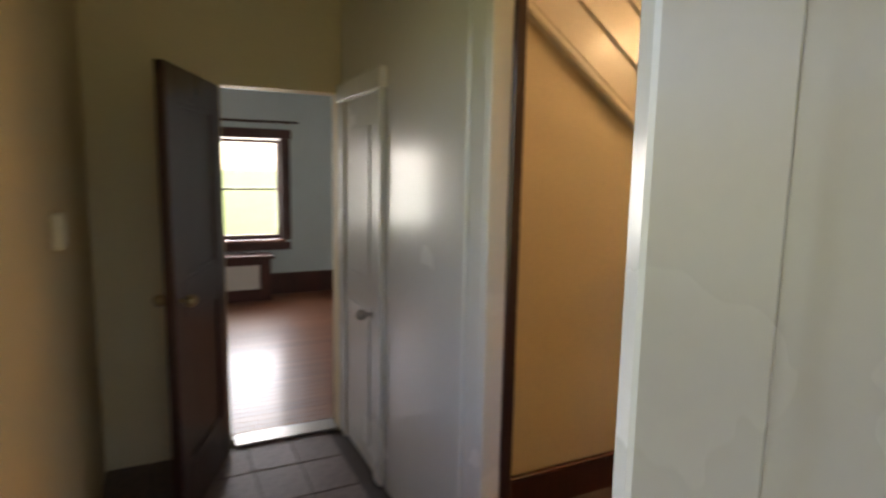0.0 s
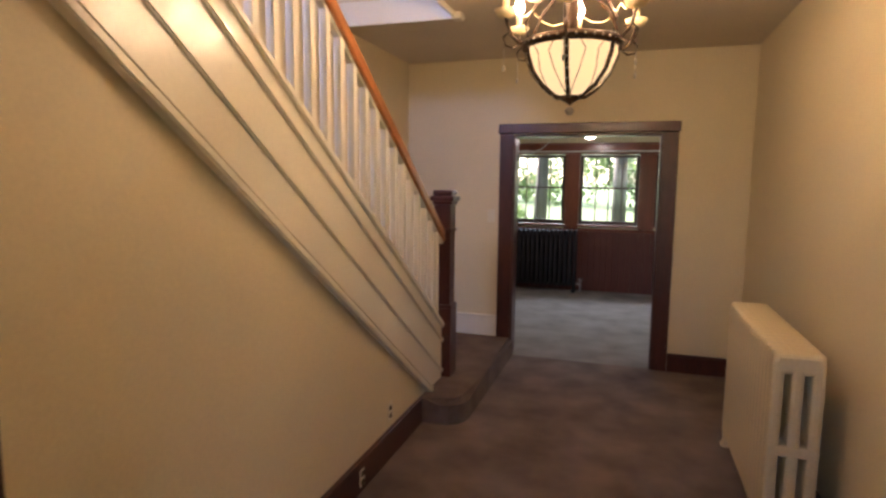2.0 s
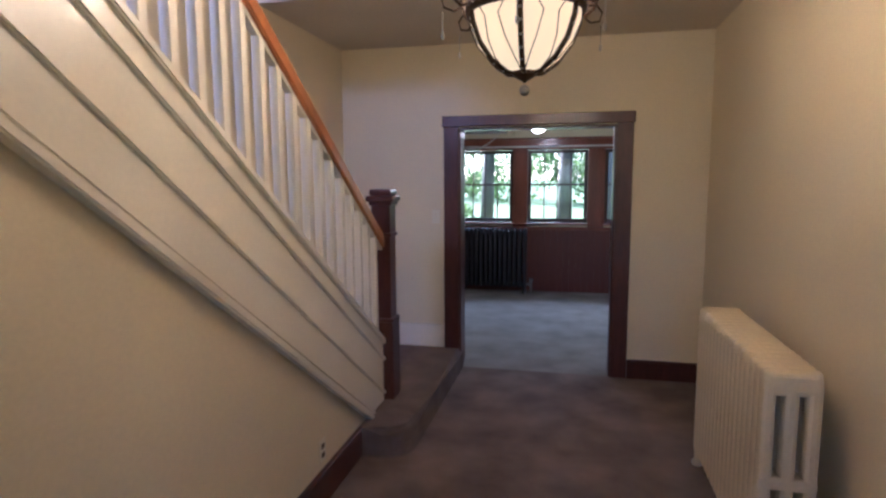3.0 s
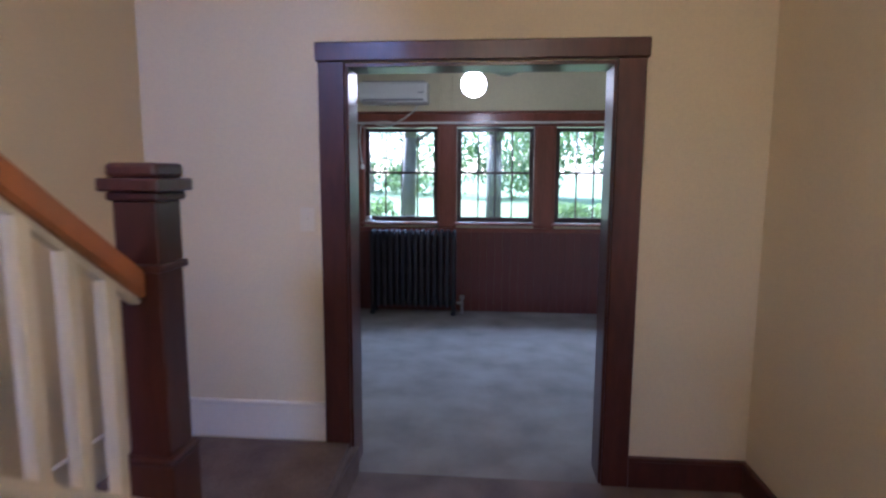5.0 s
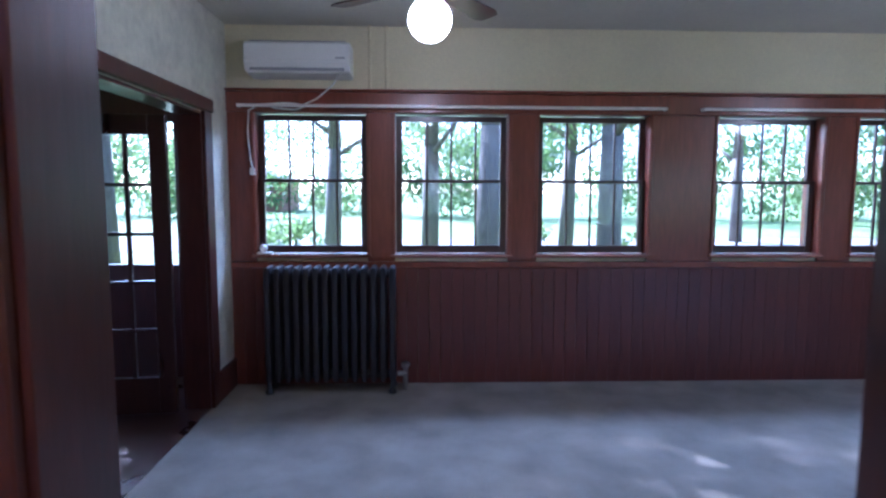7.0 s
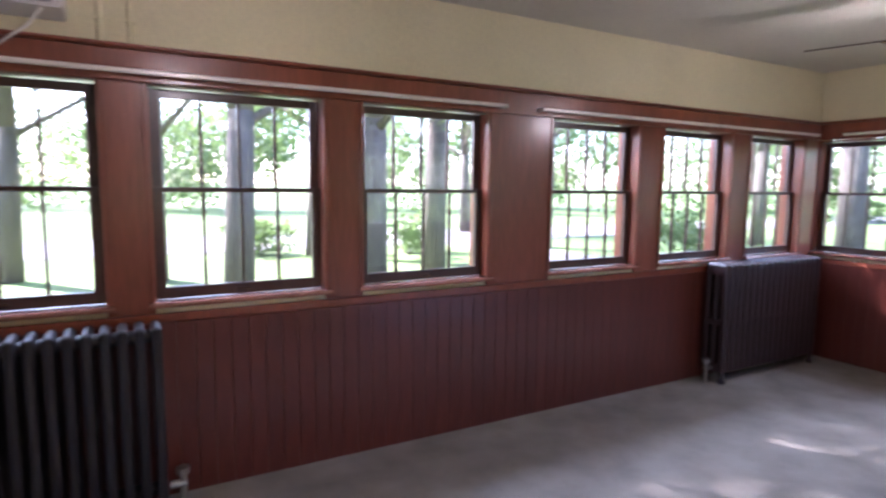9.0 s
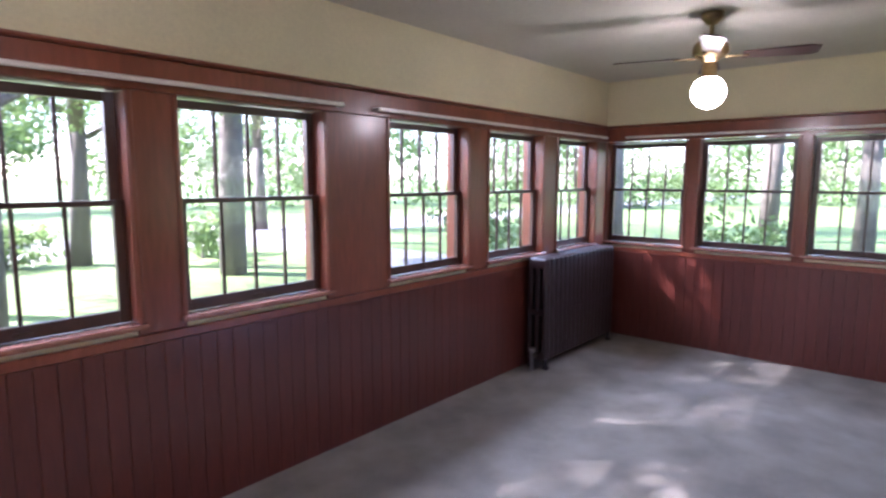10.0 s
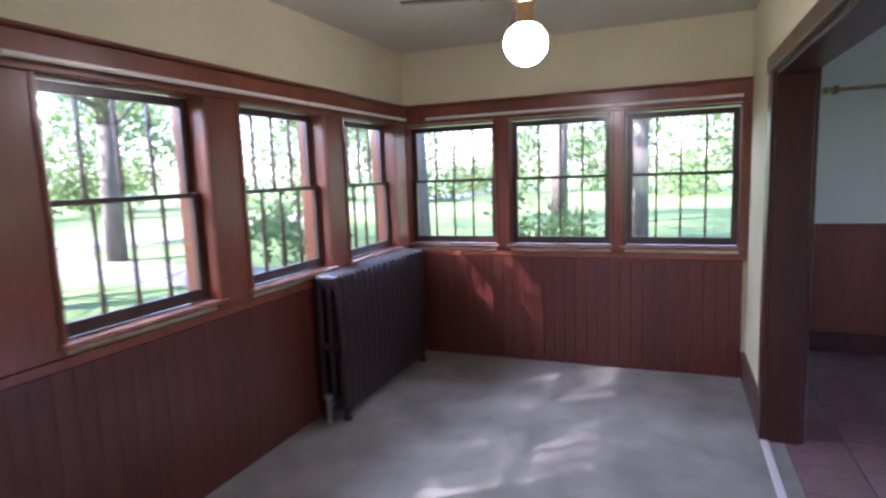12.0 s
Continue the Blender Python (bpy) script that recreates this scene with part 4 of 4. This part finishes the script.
# ---- far room furniture ----
cov = thing("radiator_cover", "dark wooden radiator cover with a pale grille", "radiator cover")
part("top_board", B(RX + 0.02, RX + 0.34, 0.25, 1.42, 0.47, 0.505, bev=0.006), WOOD, cov)
for y0, y1 in ((0.28, 0.36), (1.26, 1.38)):
    part("side_post", B(RX + 0.03, RX + 0.31, y0, y1, 0.0, 0.47, bev=0.004), WOOD, cov)
part("kick_board", B(RX + 0.27, RX + 0.30, 0.36, 1.26, 0.0, 0.13), WOOD, cov)
part("grille", B(RX + 0.275, RX + 0.285, 0.36, 1.26, 0.13, 0.40), ACWHITE, cov, "pale perforated grille")
part("top_rail", B(RX + 0.27, RX + 0.30, 0.36, 1.26, 0.40, 0.468), WOOD, cov)
rod = thing("curtain_rod", "dark curtain rod over the far window", "curtain rod")
part("rod", cyl(bmesh.new(), (RX + 0.07, 0.55, 1.98), (RX + 0.07, 1.75, 1.98), 0.013), BRONZE, rod)
for y in (0.7, 1.62):
    part("bracket", B(RX, RX + 0.08, y, y + 0.015, 1.96, 1.99), BRONZE, rod)

# ---- outdoors ----
GZ = -0.55
bm = bmesh.new()
bmesh.ops.create_grid(bm, x_segments=60, y_segments=60, size=1500)
for v in bm.verts:
    v.co.z = GZ
struct("ground", bm, GRASS, "sunlit mown lawn", "ground")
drive = struct("driveway", boxes((-80, 80, 24.0, 29.5, GZ, GZ + 0.02)), ASPHALT, "pale grey road across the lawn", "road")
struct("path", boxes((8.5, 11.0, -20, 24.0, GZ, GZ + 0.02)), ASPHALT, "pale grey driveway beside the lawn", "road")


def leaves(bm, centre, rx, rz, n, size, rng):
    """Leaf clumps scattered through an uneven crown."""
    lobes = [(Vector((rng.uniform(-1, 1) * rx * 0.7, rng.uniform(-1, 1) * rx * 0.7, rng.uniform(-0.8, 0.9) * rz * 0.8)), rng.uniform(0.25, 0.55)) for _ in range(16)]
    for _ in range(n):
        c, r = lobes[rng.randrange(16)]
        d = Vector((rng.gauss(0, 1), rng.gauss(0, 1), rng.gauss(0, 1))).normalized() * (rng.random() ** 0.4)
        p = Vector(centre) + c + Vector((d.x * rx * r, d.y * rx * r, d.z * rz * r))
        q = Euler((rng.uniform(0, 6.3), rng.uniform(0, 6.3), rng.uniform(0, 6.3))).to_quaternion()
        s = size * rng.uniform(0.6, 1.3)
        bm.faces.new([bm.verts.new(p + q @ Vector(k)) for k in ((-s, 0, 0), (0, -s * 0.45, 0), (s, 0, 0), (0, s * 0.45, 0))])


def tree(seed, height, crown, material, n=34000, size=0.054):
    rng = random.Random(seed)
    t = thing("tree", "tall leafy tree with grey bark on the lawn", "tree", "trees on the lawn")
    bm = bmesh.new()
    r = height * 0.017
    cyl(bm, (0, 0, 0), (0.1, 0, height * 0.28), r * 1.25, r, 14)
    cyl(bm, (0.1, 0, height * 0.27), (0.05, 0.15, height * 0.75), r, r * 0.35, 12)
    for i in range(9):
        a = i * 2.4 + rng.random()
        z = height * (0.26 + 0.05 * i)
        l = crown * rng.uniform(0.5, 0.85)
        p = (0.1, 0, z)
        q = (l * math.cos(a) * 0.5, l * math.sin(a) * 0.5, z + l * 0.30)
        w = (l * math.cos(a + 0.2), l * math.sin(a + 0.2), z + l * 0.42)
        cyl(bm, p, q, r * 0.4, r * 0.25, 7)
        cyl(bm, q, w, r * 0.25, r * 0.07, 6)
    part("trunk", bm, BARK, t, "", True)
    bm = bmesh.new()
    leaves(bm, (0, 0, height * 0.66), crown, height * 0.40, n, size, rng)
    part("crown", bm, material, t)
    return t


t1 = tree(3, 11, 4.2, LEAF)
t1.matrix_basis = pose(0.3, 15.0, GZ)
t2 = tree(8, 14, 5.0, LEAF2)
t2.matrix_basis = pose(5.4, 18.5, GZ)
rngt = random.Random(5)
for (x, y), (src, sc) in zip([(-4.2, 15.2), (2.6, 15.4), (-0.6, 19.5), (-3.2, 20.5), (-7.5, 17.5), (3.6, 22.5), (11.2, 21.5), (13, 13), (17, 8), (15.5, 4), (21, 11), (-13, 23), (-12.5, 13.0), (12, 28), (-9, 2.2), (-14, 7), (19, 19)],
                             [(t1, 1.0), (t2, 0.8), (t1, 1.0), (t1, 1.0), (t1, 1.1), (t1, 1.05), (t2, 0.95), (t2, 1.0), (t2, 0.9), (t1, 1.0), (t2, 1.1), (t2, 1.0), (t1, 1.0), (t1, 1.1), (t1, 0.9), (t2, 1.0), (t1, 1.1)]):
    c = copy_thing(src, pose(x, y, GZ, 0, 0, rngt.uniform(0, 360)))
    c.scale = (sc, sc, sc)
bm = bmesh.new()
rng = random.Random(21)
for i in range(26):
    a = radians(-60 + i * 9.5)
    R = rng.uniform(42, 60)
    leaves(bm, (R * math.sin(a), 8 + R * math.cos(a), rng.uniform(3, 5)), 7, 6, 4500, 0.24, rng)
tagged(part("far_woods", bm, LEAF), "hazy line of far woods", "woods", "", "stuff")
for x, y, s in ((-4.5, 22.0, 1.0), (2.2, 23.0, 0.8), (6.2, 21.5, 1.0), (14.0, 10.0, 1.1), (11.5, 16.0, 1.2)):
    bm = bmesh.new()
    leaves(bm, (0, 0, 0.55 * s), 1.3 * s, 0.75 * s, 900, 0.10, rng)
    sh = thing("shrub", "rounded green garden shrub on the lawn", "shrub", "garden shrubs", "", pose(x, y, GZ))
    part("foliage", bm, LEAF, sh)
    part("stems", cyl(bmesh.new(), (0, 0, 0), (0, 0, 0.6 * s), 0.05, 0.02, 7), BARK, sh)
house = thing("far_house", "low brick house with grey roof across the road", "house", "", "", pose(-21, 64, GZ))
part("wall", B(-6, 6, 0, 8, 0, 3.2), BRICK, house)
bm = bmesh.new()
pr = [(-6.6, 3.2), (6.6, 3.2), (0, 5.6)]
va = [bm.verts.new((x, -0.5, z)) for x, z in pr]
vb = [bm.verts.new((x, 8.5, z)) for x, z in pr]
bm.faces.new(va), bm.faces.new(vb[::-1])
for i in range(3):
    bm.faces.new((va[i], va[(i + 1) % 3], vb[(i + 1) % 3], vb[i]))
part("roof", bm, ROOF, house)
for x in (-4, -1, 3.5):
    w_ = part("window", B(x - 0.7, x + 0.7, -0.06, 0.0, 1.0, 2.3), ACWHITE, house)
    part("pane", B(x - 0.6, x + 0.6, -0.08, -0.06, 1.1, 2.2), BLACKVOID, w_)
part("door", B(0.9, 1.8, -0.06, 0.0, 0.0, 2.1), WOOD, house)

# ---- pieces: wainscot boards, planks, tiles ----
bw = 0.083
bm = B(0.0004, bw - 0.0004, 0.0, 0.018, 0.0, 0.853, bev=0.0016)
bead_board = mesh_of("board", bm, BOARD)
x = WW
while x + bw <= EW + 0.001:
    shared("board", bead_board, wall_n, pose(x, NW, 0))
    x += bw
y = NW
while y - bw >= SE - 0.001:
    shared("board", bead_board, wall_e, pose(EW, y, 0, 0, 0, -90))
    y -= bw
fr = struct("floor_far_room", boxes((RX, CX - 0.12, -1.6, 3.2, -0.1, -0.012)), GROUT, "varnished honey oak plank floor", "floor")
pl = mesh_of("plank", B(0.0008, 0.0662, -1.6, 3.2, -0.012, 0.0, bev=0.001), PLANK)
x = RX
while x + 0.067 <= CX - 0.12:
    shared("plank", pl, fr, pose(x, 0, 0))
    x += 0.067
fp_ = struct("floor_passage", boxes((CX, 2.5, -0.05, CY + 0.05, -0.1, -0.006)), GROUT, "brown stone-look tile floor", "floor")
tl = mesh_of("tile", B(0.003, 0.297, 0.003, 0.217, -0.006, 0.0, bev=0.0015), TILE)
for i in range(17):
    for k in range(5):
        shared("tile", tl, fp_, pose(CX + 0.3 * i, 0.03 + 0.22 * k - 0.02, 0))
ft = struct("floor_tiled_room", boxes((1.0, TX, 2.4, SE - 0.1, -0.1, -0.006)), GROUT, "glossy reddish quarry tile floor", "floor")
tl = mesh_of("tile", B(0.004, 0.296, 0.004, 0.296, -0.006, 0.0, bev=0.002), PURPLETILE)
for i in range(14):
    for k in range(13):
        shared("tile", tl, ft, pose(1.05 + 0.3 * i, 2.6 + 0.3 * k, 0))
